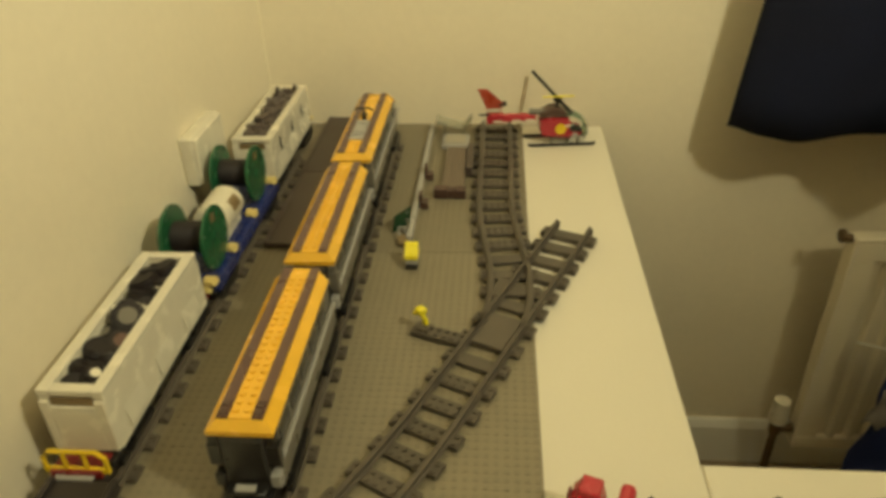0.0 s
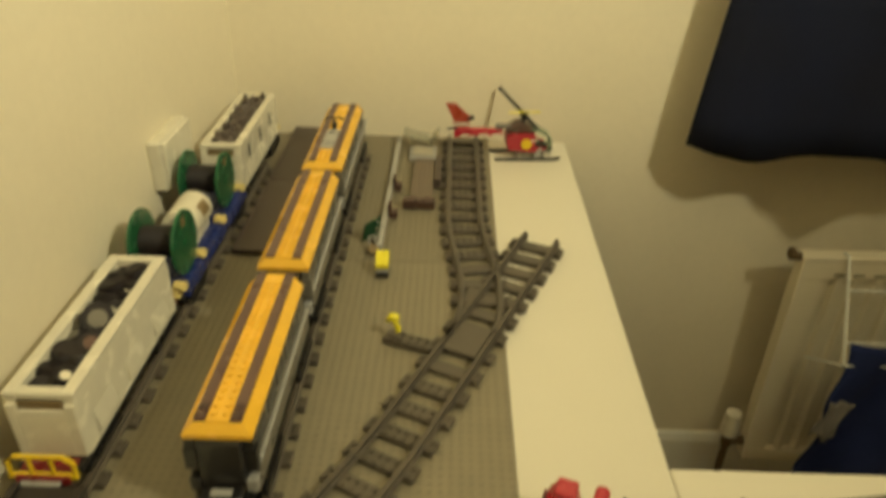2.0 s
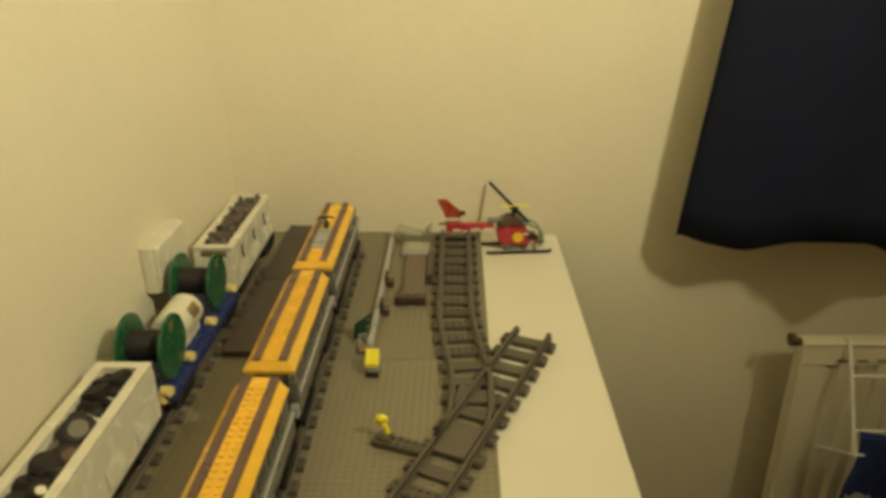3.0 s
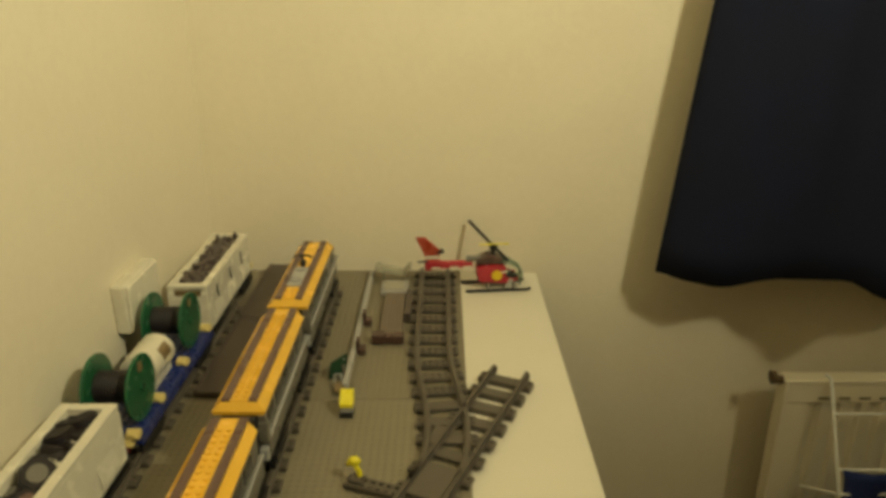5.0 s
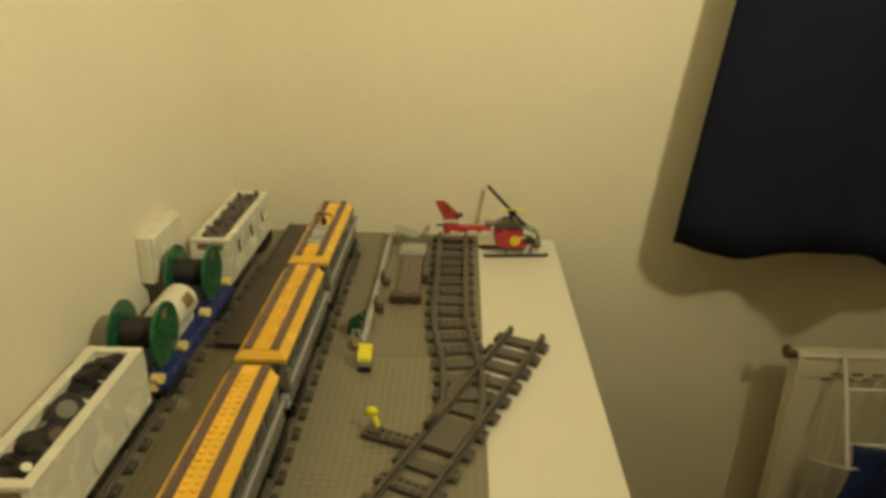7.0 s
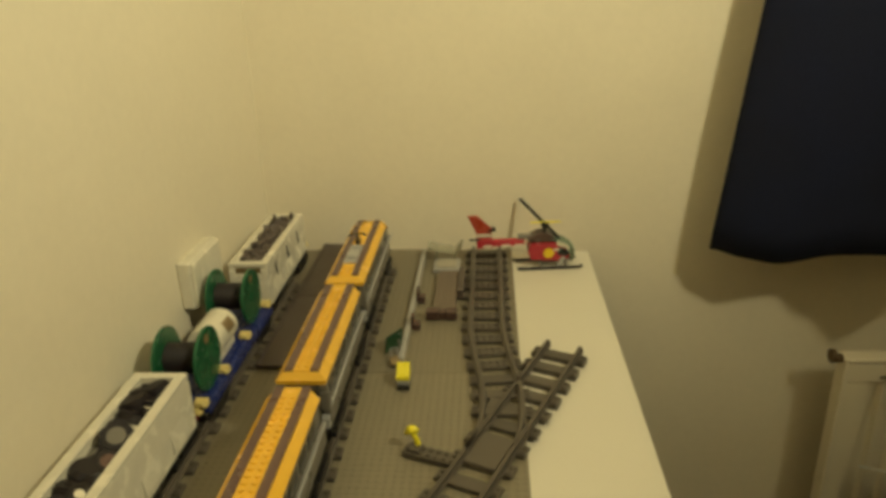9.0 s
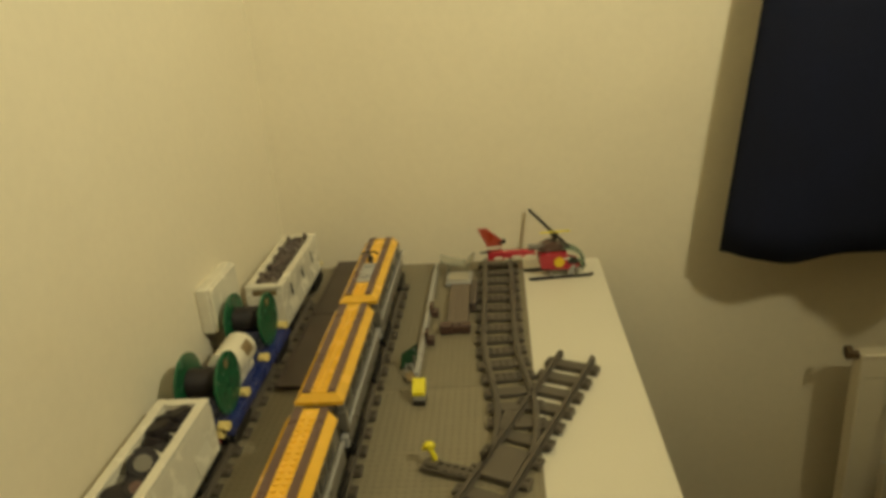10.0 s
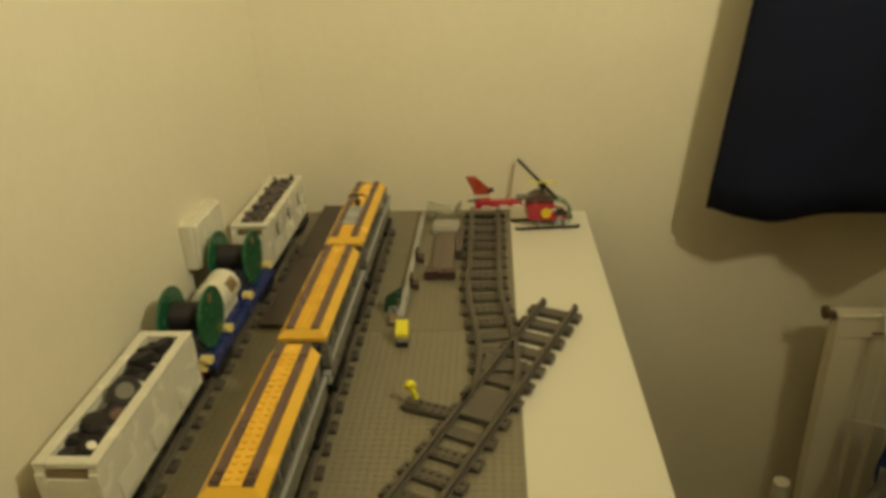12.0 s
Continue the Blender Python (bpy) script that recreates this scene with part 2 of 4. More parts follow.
def cloth(name, mat, label, category, x0, x1, y, top, bottom, seed, kind=""):
    """A hanging cloth: a folded sheet with thickness and an uneven hem."""
    bm = B()
    nx, nz = 60, 24
    grid = []
    for j in range(nz + 1):
        row = []
        for i in range(nx + 1):
            u, v = i / nx, j / nz
            x = x0(v) + (x1(v) - x0(v)) * u
            z = top + (bottom(u) - top) * v
            row.append(bm.verts.new((x, y(u, v) + 0.004 * noise.noise((u * 9 + seed, v * 3, seed)), z)))
        grid.append(row)
    for j in range(nz):
        for i in range(nx):
            bm.faces.new((grid[j][i], grid[j][i + 1], grid[j + 1][i + 1], grid[j + 1][i]))
    me = mesh_of(name, bm, mat, True)
    ob = new(name, me)
    mod = ob.modifiers.new("thickness", "SOLIDIFY")
    mod.thickness = 0.003
    return tagged(ob, label, category, kind=kind)


def ease(pairs, u):
    """A smooth line through a few (u, value) pairs."""
    us, vs = [p[0] for p in pairs], [p[1] for p in pairs]
    if u <= us[0]:
        return vs[0]
    for a in range(len(us) - 1):
        if u <= us[a + 1]:
            f = (u - us[a]) / (us[a + 1] - us[a])
            f = f * f * (3 - 2 * f)
            return vs[a] + (vs[a + 1] - vs[a]) * f
    return vs[-1]


FOLD = [(0, 0.722), (0.05, 0.695), (0.12, 0.678), (0.22, 0.678), (0.30, 0.630), (0.37, 0.614), (0.46, 0.69), (0.6, 0.71), (0.7, 0.65), (0.85, 0.71), (1, 0.67)]
HEM = [(0, 0.769), (0.10, 0.761), (0.22, 0.775), (0.30, 0.793), (0.38, 0.770), (0.48, 0.728), (0.7, 0.754), (1, 0.74)]
cloth("curtain", NAVY, "dark navy curtain hanging in folds above the radiator", "curtain",
      lambda v: 0.303 + 0.109 * (1 - v) + 0.045 * (1 - v) ** 2, lambda v: 1.10, lambda u, v: 0.745 + (ease(FOLD, u) - 0.745) * (0.25 + 0.75 * v),
      1.95, lambda u: ease(HEM, u), 1)
rail = thing("curtain_rail", "white curtain rail above the dark curtain", "curtain rail", (0.25, 0.74, 1.96))
part("rod", cyl(B(), (0.46, 0, 0), 0.009, 0.98, "x", 14), WHITEP, rail, smooth=True)
for x in (0.02, 0.9):
    part("bracket", box(B(), x, x + 0.012, 0, WY - 0.74, -0.008, 0.008, 0.001), WHITEP, rail)

cloth("hanging_shirt", BLUECLOTH, "crumpled dark blue clothing hanging on the drying rack", "clothing",
      lambda v: 0.595 + 0.006 * math.sin(v * 15) - 0.024 * v, lambda v: 1.03, lambda u, v: 0.612 - 0.012 * math.sin(u * 17 + v * 4) - 0.012 * v,
      0.480, lambda u: 0.12 + 0.03 * math.sin(u * 12), 4)
cloth("hanging_towel", WHITECLOTH, "pale cloth peeping from under the dark clothing", "clothing",
      lambda v: 0.584 - 0.014 * v, lambda v: 0.620 - 0.012 * v, lambda u, v: 0.588 - 0.005 * math.sin(u * 9 + v * 5),
      0.375, lambda u: 0.295 + 0.012 * math.sin(u * 7), 7)

sock = thing("socket_box", "white plastic socket box on the wall beside the freight train", "socket", (WX, 0.425, 0.812))
part("box_body", box(B(), 0, 0.016, 0, 0.092, 0, 0.060, 0.002), WHITEP, sock)
part("face_plate", box(B(), 0.016, 0.020, 0.002, 0.090, 0.002, 0.058, 0.0015), WHITEP, sock)

# ---------------------------------------------------------------- base plates
P = 0.008
for i, y0 in enumerate((0.0, 0.384)):
    bp = thing("baseplate", "square grey studded building baseplate lying on the desk", "baseplate", (-0.384, y0, T), group="baseplates")
    part("sheet", box(B(), 0.0002, 0.3838, 0.0002, 0.3838, 0, 0.0016, 0.0003), PLATE, bp)
    seg = 8
    k = np.arange(seg) * math.tau / seg
    ring = np.stack([0.0025 * np.cos(k), 0.0025 * np.sin(k)], 1)
    vs, fs = [], []
    for a in range(48):
        for b in range(48):
            o = len(vs)
            cx, cy = (a + 0.5) * P, (b + 0.5) * P
            vs += [(cx + x, cy + y, 0.0015) for x, y in ring] + [(cx + x, cy + y, 0.0020) for x, y in ring]
            fs += [(o + j, o + (j + 1) % seg, o + seg + (j + 1) % seg, o + seg + j) for j in range(seg)] + [tuple(o + seg + j for j in range(seg))]
    me = bpy.data.meshes.new("studs")
    me.from_pydata(vs, [], fs)
    me.materials.append(PLATE)
    st = new("studs", me)
    st.parent = bp
    tagged(st, kind="stuff")

# ---------------------------------------------------------------- track
ZT = T + 0.0033
PITCH = 0.0311


class Line:
    """A centre line with heading, made by walking along it in small steps."""
    def __init__(self, x, y, headings, length, step=0.001):
        self.p, s = [], 0.0
        while s <= length + 1e-9:
            h = radians(ease(headings, s))
            self.p.append((x, y, h))
            x, y, s = x + math.sin(h) * step, y + math.cos(h) * step, s + step
        self.step, self.length = step, length

    def at(self, s):
        return self.p[max(0, min(len(self.p) - 1, round(s / self.step)))]

    def off(self, s, d):
        x, y, h = self.at(s)
        return x + d * math.cos(h), y - d * math.sin(h)


def rail_part(parent, line, s0, s1, side, name="rail"):
    """One rail with a broad foot and a narrow head, swept along the line."""
    prof = [(-0.0042, 0.0036), (0.0042, 0.0036), (0.0042, 0.0050), (0.0022, 0.0058), (0.0022, 0.0098), (0.0016, 0.0102), (-0.0016, 0.0102), (-0.0022, 0.0098), (-0.0022, 0.0058), (-0.0042, 0.0050)]
    bm, rings = B(), []
    n = max(2, int((s1 - s0) / 0.008))
    for i in range(n + 1):
        s = s0 + (s1 - s0) * i / n
        rings.append([bm.verts.new((*line.off(s, side + a), ZT + b)) for a, b in prof])
    m = len(prof)
    for a, b in zip(rings, rings[1:]):
        for j in range(m):
            bm.faces.new((a[j], a[(j + 1) % m], b[(j + 1) % m], b[j]))
    bm.faces.new(rings[0][::-1])
    bm.faces.new(rings[-1])
    bmesh.ops.recalc_face_normals(bm, faces=bm.faces[:])
    ob = part(name, bm, TRACK, parent)
    ob.matrix_parent_inverse = parent.matrix_basis.inverted()
    return ob


def tie_mesh(low, left=0.032, right=0.032, plain=False):
    """A sleeper: a thin plank between the rails and notched, studded ends outside them."""
    bm = B()
    box(bm, -0.0185, 0.0185, -0.0078, 0.0078, low, 0.0040, 0.0005)
    for sx, reach in ((-1, left), (1, right)):
        a, b = sorted((sx * 0.0180, sx * reach))
        box(bm, a, b, -0.0076, 0.0076, low, 0.0044, 0.0006)
        for k in () if plain else (0, 1):
            for yy in (-0.0038, 0.0038):
                cyl(bm, (sx * (0.004 + 0.008 * k), yy, 0.0046), 0.0024, 0.0016, seg=8)
        for yy in (-0.0038, 0.0038):
            cyl(bm, (sx * (reach - 0.0045), yy, 0.0050), 0.0024, 0.0016, seg=8)
    return mesh_of("tie", bm, TRACK)


TIE, TIE_LOW = tie_mesh(0.0002), tie_mesh(-0.0031)
PLAIN, PLAIN_LOW = tie_mesh(0.0002, plain=True), tie_mesh(-0.0031, plain=True)


def put_tie(parent, line, s, data, d=0.0):
    x, y, h = line.at(s)
    ob = new("tie", data)
    ob.parent = parent
    ob.matrix_basis = parent.matrix_basis.inverted() @ pose(*line.off(s, d), ZT, 0, 0, -math.degrees(h))
    return ob


def clip_part(parent, line, s):
    """The small joining clips at a track's end."""
    x, y, h = line.at(s)
    m = pose(x, y, ZT, 0, 0, -math.degrees(h))
    for dx in (-0.02, 0.02):
        bm = B()
        box(bm, dx - 0.003, dx + 0.003, -0.003, 0.006, 0.0008, 0.0085, 0.0006, m)
        cyl(bm, (dx, 0.002, 0.0095), 0.0022, 0.003, seg=8, m=m)
        part("joint_clip", bm, TRACK, parent).matrix_parent_inverse = parent.matrix_basis.inverted()


def track(label, line, s0, s1, low=False, group="railway tracks", clip=False, name="railway_track"):
    x, y, h = line.at((s0 + s1) / 2)
    t = thing(name, label, "toy track", (x, y, T), -math.degrees(h), group)
    for side in (-0.0205, 0.0205):
        rail_part(t, line, s0 + 0.0004, s1 - 0.0004, side)
    n = max(1, round((s1 - s0) / PITCH))
    for i in range(n):
        put_tie(t, line, s0 + (i + 0.5) * (s1 - s0) / n, TIE_LOW if low else TIE)
    if clip:
        clip_part(t, line, s1)
    return t


CX_F, CX_P, CX_S = -0.3445, -0.2095, -0.0320
straight = [(0, 0), (9, 0)]
LAB = "straight dark grey plastic toy track"
LP = Line(CX_P, -0.245, straight, 0.95)
LF = Line(CX_F, -0.30, straight, 1.06)
PIECE = 4 * PITCH
for i in range(7):
    track(LAB + " under the freight train", LF, 0.055 + i * PIECE, 0.055 + (i + 1) * PIECE, low=i < 2)
for i in range(5):
    track(LAB + " under the passenger train", LP, 0.245 + 0.06 + i * PIECE, 0.245 + 0.06 + (i + 1) * PIECE)

# the front switch and the branch that leaves it
LB = Line(CX_P, -0.195, [(0, 0), (0.05, 4), (0.145, 30), (0.245, 29), (0.36, 24), (1, 24)], 0.74)
sw = thing("track_switch", "dark grey plastic toy switch under the passenger train's end", "toy track", (CX_P, -0.06, T), group="railway tracks")
for side in (-0.0205, 0.0205):
    rail_part(sw, LP, 0.0, 0.245 + 0.06, side, "straight_rail")
    rail_part(sw, LB, 0.05, 0.2165, side, "curved_rail")
for i in range(9):
    s = 0.031 + i * PITCH
    y = LP.at(s)[1]
    put_tie(sw, LP, s, PLAIN_LOW if y < 0.008 else TIE)
for i in range(5):
    put_tie(sw, LB, 0.072 + i * PITCH, PLAIN_LOW)
bm = B()
box(bm, CX_P + 0.0120, CX_P + 0.0330, -0.062, -0.022, ZT + 0.0042, ZT + 0.0060, 0.0004)
part("web_plate", bm, TRACK, sw).matrix_parent_inverse = sw.matrix_basis.inverted()

cur = 0.218
track("dark grey plastic toy track running slantwise off the baseplate edge", LB, cur, cur + PIECE)
cur += PIECE
# the second switch
S2 = cur
END = LB.length - 0.04
while LB.at(END)[1] > 0.432:
    END -= 0.001
s2x, s2y, s2h = LB.at(S2 + 0.115)
LS = Line(s2x, s2y, [(0, 24), (0.02, 18), (0.08, 1), (0.15, -8), (0.185, -8), (0.3, 0), (2, 0)], 0.55)
sw2 = thing("track_switch", "dark grey plastic toy switch with a lever box on the baseplate", "toy track", (s2x, s2y, T), group="railway tracks")
for side in (-0.0205, 0.0205):
    rail_part(sw2, LB, S2, END, side, "straight_rail")
n = round((END - S2) / PITCH)
for i in range(n):
    put_tie(sw2, LB, S2 + (i + 0.5) * (END - S2) / n, PLAIN_LOW if i >= n - 4 else (TIE if i < 2 else PLAIN))
clip_part(sw2, LB, END - 0.003)
S2E = 0.158
for side in (-0.0205, 0.0205):
    rail_part(sw2, LS, 0.0 if side < 0 else 0.022, S2E, side, "curved_rail")
for i in range(3):
    put_tie(sw2, LS, 0.082 + i * PITCH, PLAIN)
x, y, h = LB.at(S2 + 0.128)
bm = B()
box(bm, -0.0160, 0.0160, -0.027, 0.022, 0.0042, 0.0066, 0.0005, pose(x, y, ZT, 0, 0, -math.degrees(h)))
x, y, h = LB.at(S2 + 0.20)
box(bm, -0.0340, -0.0190, -0.016, 0.016, 0.0042, 0.0060, 0.0005, pose(x, y, ZT, 0, 0, -math.degrees(h) + 12))
part("web_plate", bm, TRACK, sw2, "smooth grey plate between the rails").matrix_parent_inverse = sw2.matrix_basis.inverted()
lever = B()
lm = pose(-0.0935, 0.2285, ZT, 0, 0, -20)
box(lever, -0.026, 0.030, -0.008, 0.008, 0.0002, 0.0058, 0.0008, lm)
for k in range(6):
    for yy in (-0.004, 0.004):
        cyl(lever, (-0.016 + k * 0.008, yy, 0.0066), 0.0024, 0.0018, seg=10, m=lm)
box(lever, -0.022, -0.008, -0.006, 0.006, 0.0058, 0.0098, 0.0012, lm)
lb = part("lever_box", lever, TRACK, sw2)
lb.matrix_parent_inverse = sw2.matrix_basis.inverted()
bm = B()
lk = pose(-0.1090, 0.2385, ZT + 0.006, 0, 0, -20)
tube(bm, [lk @ Vector(p) for p in ((0.005, -0.001, -0.001), (0.003, 0, 0.008), (-0.001, 0.001, 0.014))], 0.0029)
ball(bm, lk @ Vector((-0.002, 0.0015, 0.0168)), 0.0054, 1.2, 0.9, 0.9)
box(bm, -0.0095, -0.004, -0.002, 0.002, 0.0115, 0.0150, 0.0008, lk)
ob = part("lever_knob", bm, LEMON, lb, "lemon yellow switch lever", True)
for i in range(3):
    s0 = S2E + 0.001 + i * PIECE
    track("straight dark grey plastic toy siding track along the baseplate edge", LS, s0, min(s0 + PIECE, 0.538))


# ---------------------------------------------------------------- studs and small helpers for bricks
def studs(bm, x0, y0, nx, ny, z, seg=8, h=0.0017):
    for a in range(nx):
        for b in range(ny):
            cyl(bm, (x0 + (a + 0.5) * P, y0 + (b + 0.5) * P, z + h / 2 - 0.0002), 0.0024, h, seg=seg)
    return bm


# two dark platform plates between the railway lines
for y0, y1 in ((0.386, 0.575), (0.5765, 0.775)):
    pl = thing("platform_plate", "flat dark brown-grey plate between the two railway lines", "plate", (-0.2755, y0, ZT), group="platform plates")
    part("slab", box(B(), -0.034, 0.034, 0, y1 - y0, 0, 0.0064, 0.0006), DARKPLATE, pl)
    part("rim", box(B(), -0.034, -0.030, 0.001, y1 - y0 - 0.001, 0.0064, 0.0080, 0.0004), DARKPLATE, pl)


# ---------------------------------------------------------------- passenger train
def bogie(parent, y, wheels=2, mat=BLACKP):
    bg = part("bogie", box(B(), -0.017, 0.017, y - 0.026, y + 0.026, 0.0125, 0.020, 0.001), mat, parent)
    for sx in (-1, 1):
        side = B()
        a, b = sorted((sx * 0.0215, sx * 0.0262))
        prism(side, [(y - 0.029, 0.019), (y - 0.029, 0.012), (y - 0.018, 0.007), (y + 0.018, 0.007), (y + 0.029, 0.012), (y + 0.029, 0.019)], "x", a, b)
        part("bogie_side", side, mat, parent)
    for yy in (y - 0.016, y + 0.016):
        w = cyl(B(), (0, yy, 0.0185), 0.002, 0.044, "x", 8)
        for sx in (-1, 1):
            cyl(w, (sx * 0.0195, yy, 0.0185), 0.0083, 0.004, "x", 16)
            cyl(w, (sx * 0.0170, yy, 0.0185), 0.0094, 0.0012, "x", 16)
        part("wheel_set", w, BLACKP, parent, smooth=True)
    return bg


BROWNDARK = plastic("dark_brown_plastic", (0.075, 0.04, 0.032), 0.25)
RZ = 0.0815  # underside of the roof over the desk top


def passenger_car(label, y0, length, nose=False):
    """A car standing on the line from y0 to y0 + length; z is taken from the desk top."""
    car = thing("passenger_car", label, "toy train car", (-0.2122, y0, T), group="passenger train")
    L = length
    W = 0.0243
    end = L - (0.052 if nose else 0.014)
    # lower body and skirt
    bm = B()
    prism(bm, [(-0.0225, 0.024), (0.0225, 0.024), (0.0248, 0.030), (0.0248, 0.050), (0.0232, 0.052), (-0.0232, 0.052), (-0.0248, 0.050), (-0.0248, 0.030)], "y", 0.004, end - 0.002)
    body = part("lower_body", bm, GREYP, car)
    # upper side walls between which the panes sit
    bm = B()
    box(bm, -0.0212, 0.0212, 0.005, end - 0.003, 0.052, RZ, 0.0006)
    part("upper_body", bm, GREYP, car, "grey side walls")
    n = max(3, int((end - 0.03) / 0.032))
    for sx in (-1, 1):
        for i in range(n):
            yy = 0.016 + i * (end - 0.034) / n
            a, b = sorted((sx * 0.0210, sx * 0.0220))
            part("window", box(B(), a, b, yy, yy + 0.024, 0.056, 0.075, 0.0004), SMOKE, car, "dark window pane")
        a, b = sorted((sx * 0.0225, sx * 0.0262))
        part("sill", box(B(), a, b, 0.004, end - 0.002, 0.0495, 0.0535, 0.0008), LIGHTP, car, "light grey sill strip")
        a, b = sorted((sx * 0.0205, sx * 0.0238))
        part("gutter", box(B(), a, b, 0.005, end - 0.003, 0.0755, 0.0800, 0.0006), GREYP, car)
    # roof with sloped rims
    bm = B()
    h0, h1, in_ = RZ - 0.0015, RZ + 0.0068, 0.0076
    back = end
    ch = 0.0002 if nose else 0.009
    low = [(-W, -0.0012), (W, -0.0012), (W, back - ch), (W - ch, back), (-W + ch, back), (-W, back - ch)]
    topo = [(-W + in_, 0.0042), (W - in_, 0.0042), (W - in_, back - ch * 0.6 - 0.0005), (W - in_ - ch * 0.6, back - 0.0005), (-W + in_ + ch * 0.6, back - 0.0005), (-W + in_, back - ch * 0.6 - 0.0005)]
    v0 = [bm.verts.new((x, y, h0)) for x, y in low]
    v1 = [bm.verts.new((x, y, h0 + 0.0018)) for x, y in low]
    v2 = [bm.verts.new((x, y, h1)) for x, y in topo]
    bm.faces.new(v0[::-1])
    bm.faces.new(v2)
    for a, b in ((v0, v1), (v1, v2)):
        for i in range(6):
            bm.faces.new((a[i], a[(i + 1) % 6], b[(i + 1) % 6], b[i]))
    bmesh.ops.recalc_face_normals(bm, faces=bm.faces[:])
    prism(bm, [(-W, h0 + 0.0004), (-W + 0.0012, h0 - 0.0020), (W - 0.0012, h0 - 0.0020), (W, h0 + 0.0004)], "y", -0.0012, 0.0035)
    roof = part("roof", bm, ORANGE, car, "bright orange-yellow sloped roof")
    # raised centre strip with studs, and two darker tile strips beside it
    c = -0.0004
    band = box(B(), c - 0.0082, c + 0.0082, 0.0048, back - 0.0075, h1 - 0.001, h1 + 0.0014, 0.0003)
    y = 0.012
    while y < back - 0.014:
        if not (nose and y > 0.034):
            for dx in (-0.004, 0.004):
                cyl(band, (c + dx, y, h1 + 0.0020), 0.0024, 0.0016, seg=10)
        y += P
    part("roof_band", band, ORANGE, roof)
    for sx in (-1, 1):
        part("roof_stripe", box(B(), c + sx * 0.0124 - 0.0041, c + sx * 0.0124 + 0.0041, 0.0050, back - 0.002, h1 - 0.001, h1 + 0.0019, 0.0003), BROWN, roof, "brown-grey tile strip")
        if y0 < 0.1:
            for k in range(2):
                yy = 0.0065 + k * 0.008
                part("roof_lamp", box(B(), c + sx * 0.0124 - 0.0036, c + sx * 0.0124 + 0.0036, yy, yy + 0.0062, h1 + 0.0020, h1 + 0.0032, 0.0006), BROWNDARK, roof, "small dark brown tile")
    # gangway, end blocks, coupling
    part("gangway", box(B(), -0.0165, 0.0165, -0.006 if nose or y0 > 0.1 else -0.004, 0.008, 0.030, RZ - 0.004, 0.002), BLACKP, car, "black gangway bellows")
    for sx in (-1, 1):
        part("end_block", box(B(), sx * 0.021 - 0.0045, sx * 0.021 + 0.0045, -0.002, 0.006, 0.050, 0.070, 0.0006), BLACKP if y0 < 0.1 else GREYP, car)
        endm = BLACKP if y0 < 0.1 else GREYP
        part("end_cap", box(B(), sx * 0.0205 - 0.0035, sx * 0.0205 + 0.0035, -0.0015, 0.006, 0.0705, 0.0780, 0.0006), endm, car)
        part("buffer_block", box(B(), sx * 0.0200 - 0.0040, sx * 0.0200 + 0.0040, -0.004, 0.006, 0.030, 0.042, 0.0008), LIGHTP if sx > 0 or y0 > 0.1 else BLACKP, car)
    if y0 < 0.1:
        cp = box(B(), -0.0180, 0.0180, -0.020, 0.010, 0.0130, 0.0260, 0.0016)
        box(cp, -0.0150, 0.0150, -0.0150, 0.006, 0.0255, 0.0350, 0.0012)
        cyl(cp, (0, -0.021, 0.0165), 0.0100, 0.007, "z", 18)
        part("coupler", cp, BLACKP, car, "black coupling block", True)
        part("coupler_tile", box(B(), -0.0080, 0.0070, -0.0125, -0.0065, 0.0348, 0.0364, 0.0005), LIGHTP, car, "light grey tile on the coupling")
    else:
        part("coupler", box(B(), -0.009, 0.009, -0.008, 0.01, 0.014, 0.022, 0.001), BLACKP, car)
    if not nose:
        part("gangway", box(B(), -0.0165, 0.0165, end - 0.004, L + 0.0005, 0.030, RZ - 0.004, 0.002), BLACKP, car, "black gangway bellows")
    bogie(car, 0.036)
    bogie(car, L - 0.045)
    if nose:
        # streamlined cab: sloping roof nose, dark windscreen, grey snout
        def cut(t):
            w = W * (1 - 0.25 * t * t)
            drop = 0.030 * t * t
            return w, drop
        bm, rings = B(), []
        for i in range(9):
            t = i / 8
            w, drop = cut(t)
            y = end + t * 0.050
            z0, z1 = h0 - drop, h1 - drop
            rings.append([bm.verts.new(p) for p in ((-w, y, z0), (-w, y, z0 + 0.0018), (-w + in_, y, z1), (w - in_, y, z1), (w, y, z0 + 0.0018), (w, y, z0))])
        for a, b in zip(rings, rings[1:]):
            for j in range(6):
                bm.faces.new((a[j], a[(j + 1) % 6], b[(j + 1) % 6], b[j]))
        bm.faces.new(rings[0][::-1])
        bm.faces.new(rings[-1])
        bmesh.ops.recalc_face_normals(bm, faces=bm.faces[:])
        part("nose_roof", bm, ORANGE, car, "orange-yellow sloping nose", True)
        for sx in (-1, 1):
            bm, rings = B(), []
            for i in range(9):
                t = i / 8
                w, drop = cut(t)
                y = end + t * 0.047
                rings.append([bm.verts.new((c + sx * 0.0124 * (1 - 0.2 * t) + d, y, h1 - drop + e)) for d, e in ((-0.004, -0.001), (-0.004, 0.002), (0.004, 0.002), (0.004, -0.001))])
            for a, b in zip(rings, rings[1:]):
                for j in range(4):
                    bm.faces.new((a[j], a[(j + 1) % 4], b[(j + 1) % 4], b[j]))
            bm.faces.new(rings[0][::-1])
            bm.faces.new(rings[-1])
            bmesh.ops.recalc_face_normals(bm, faces=bm.faces[:])
            part("nose_stripe", bm, BROWN, car, "brown-grey stripe")
        bm = B()
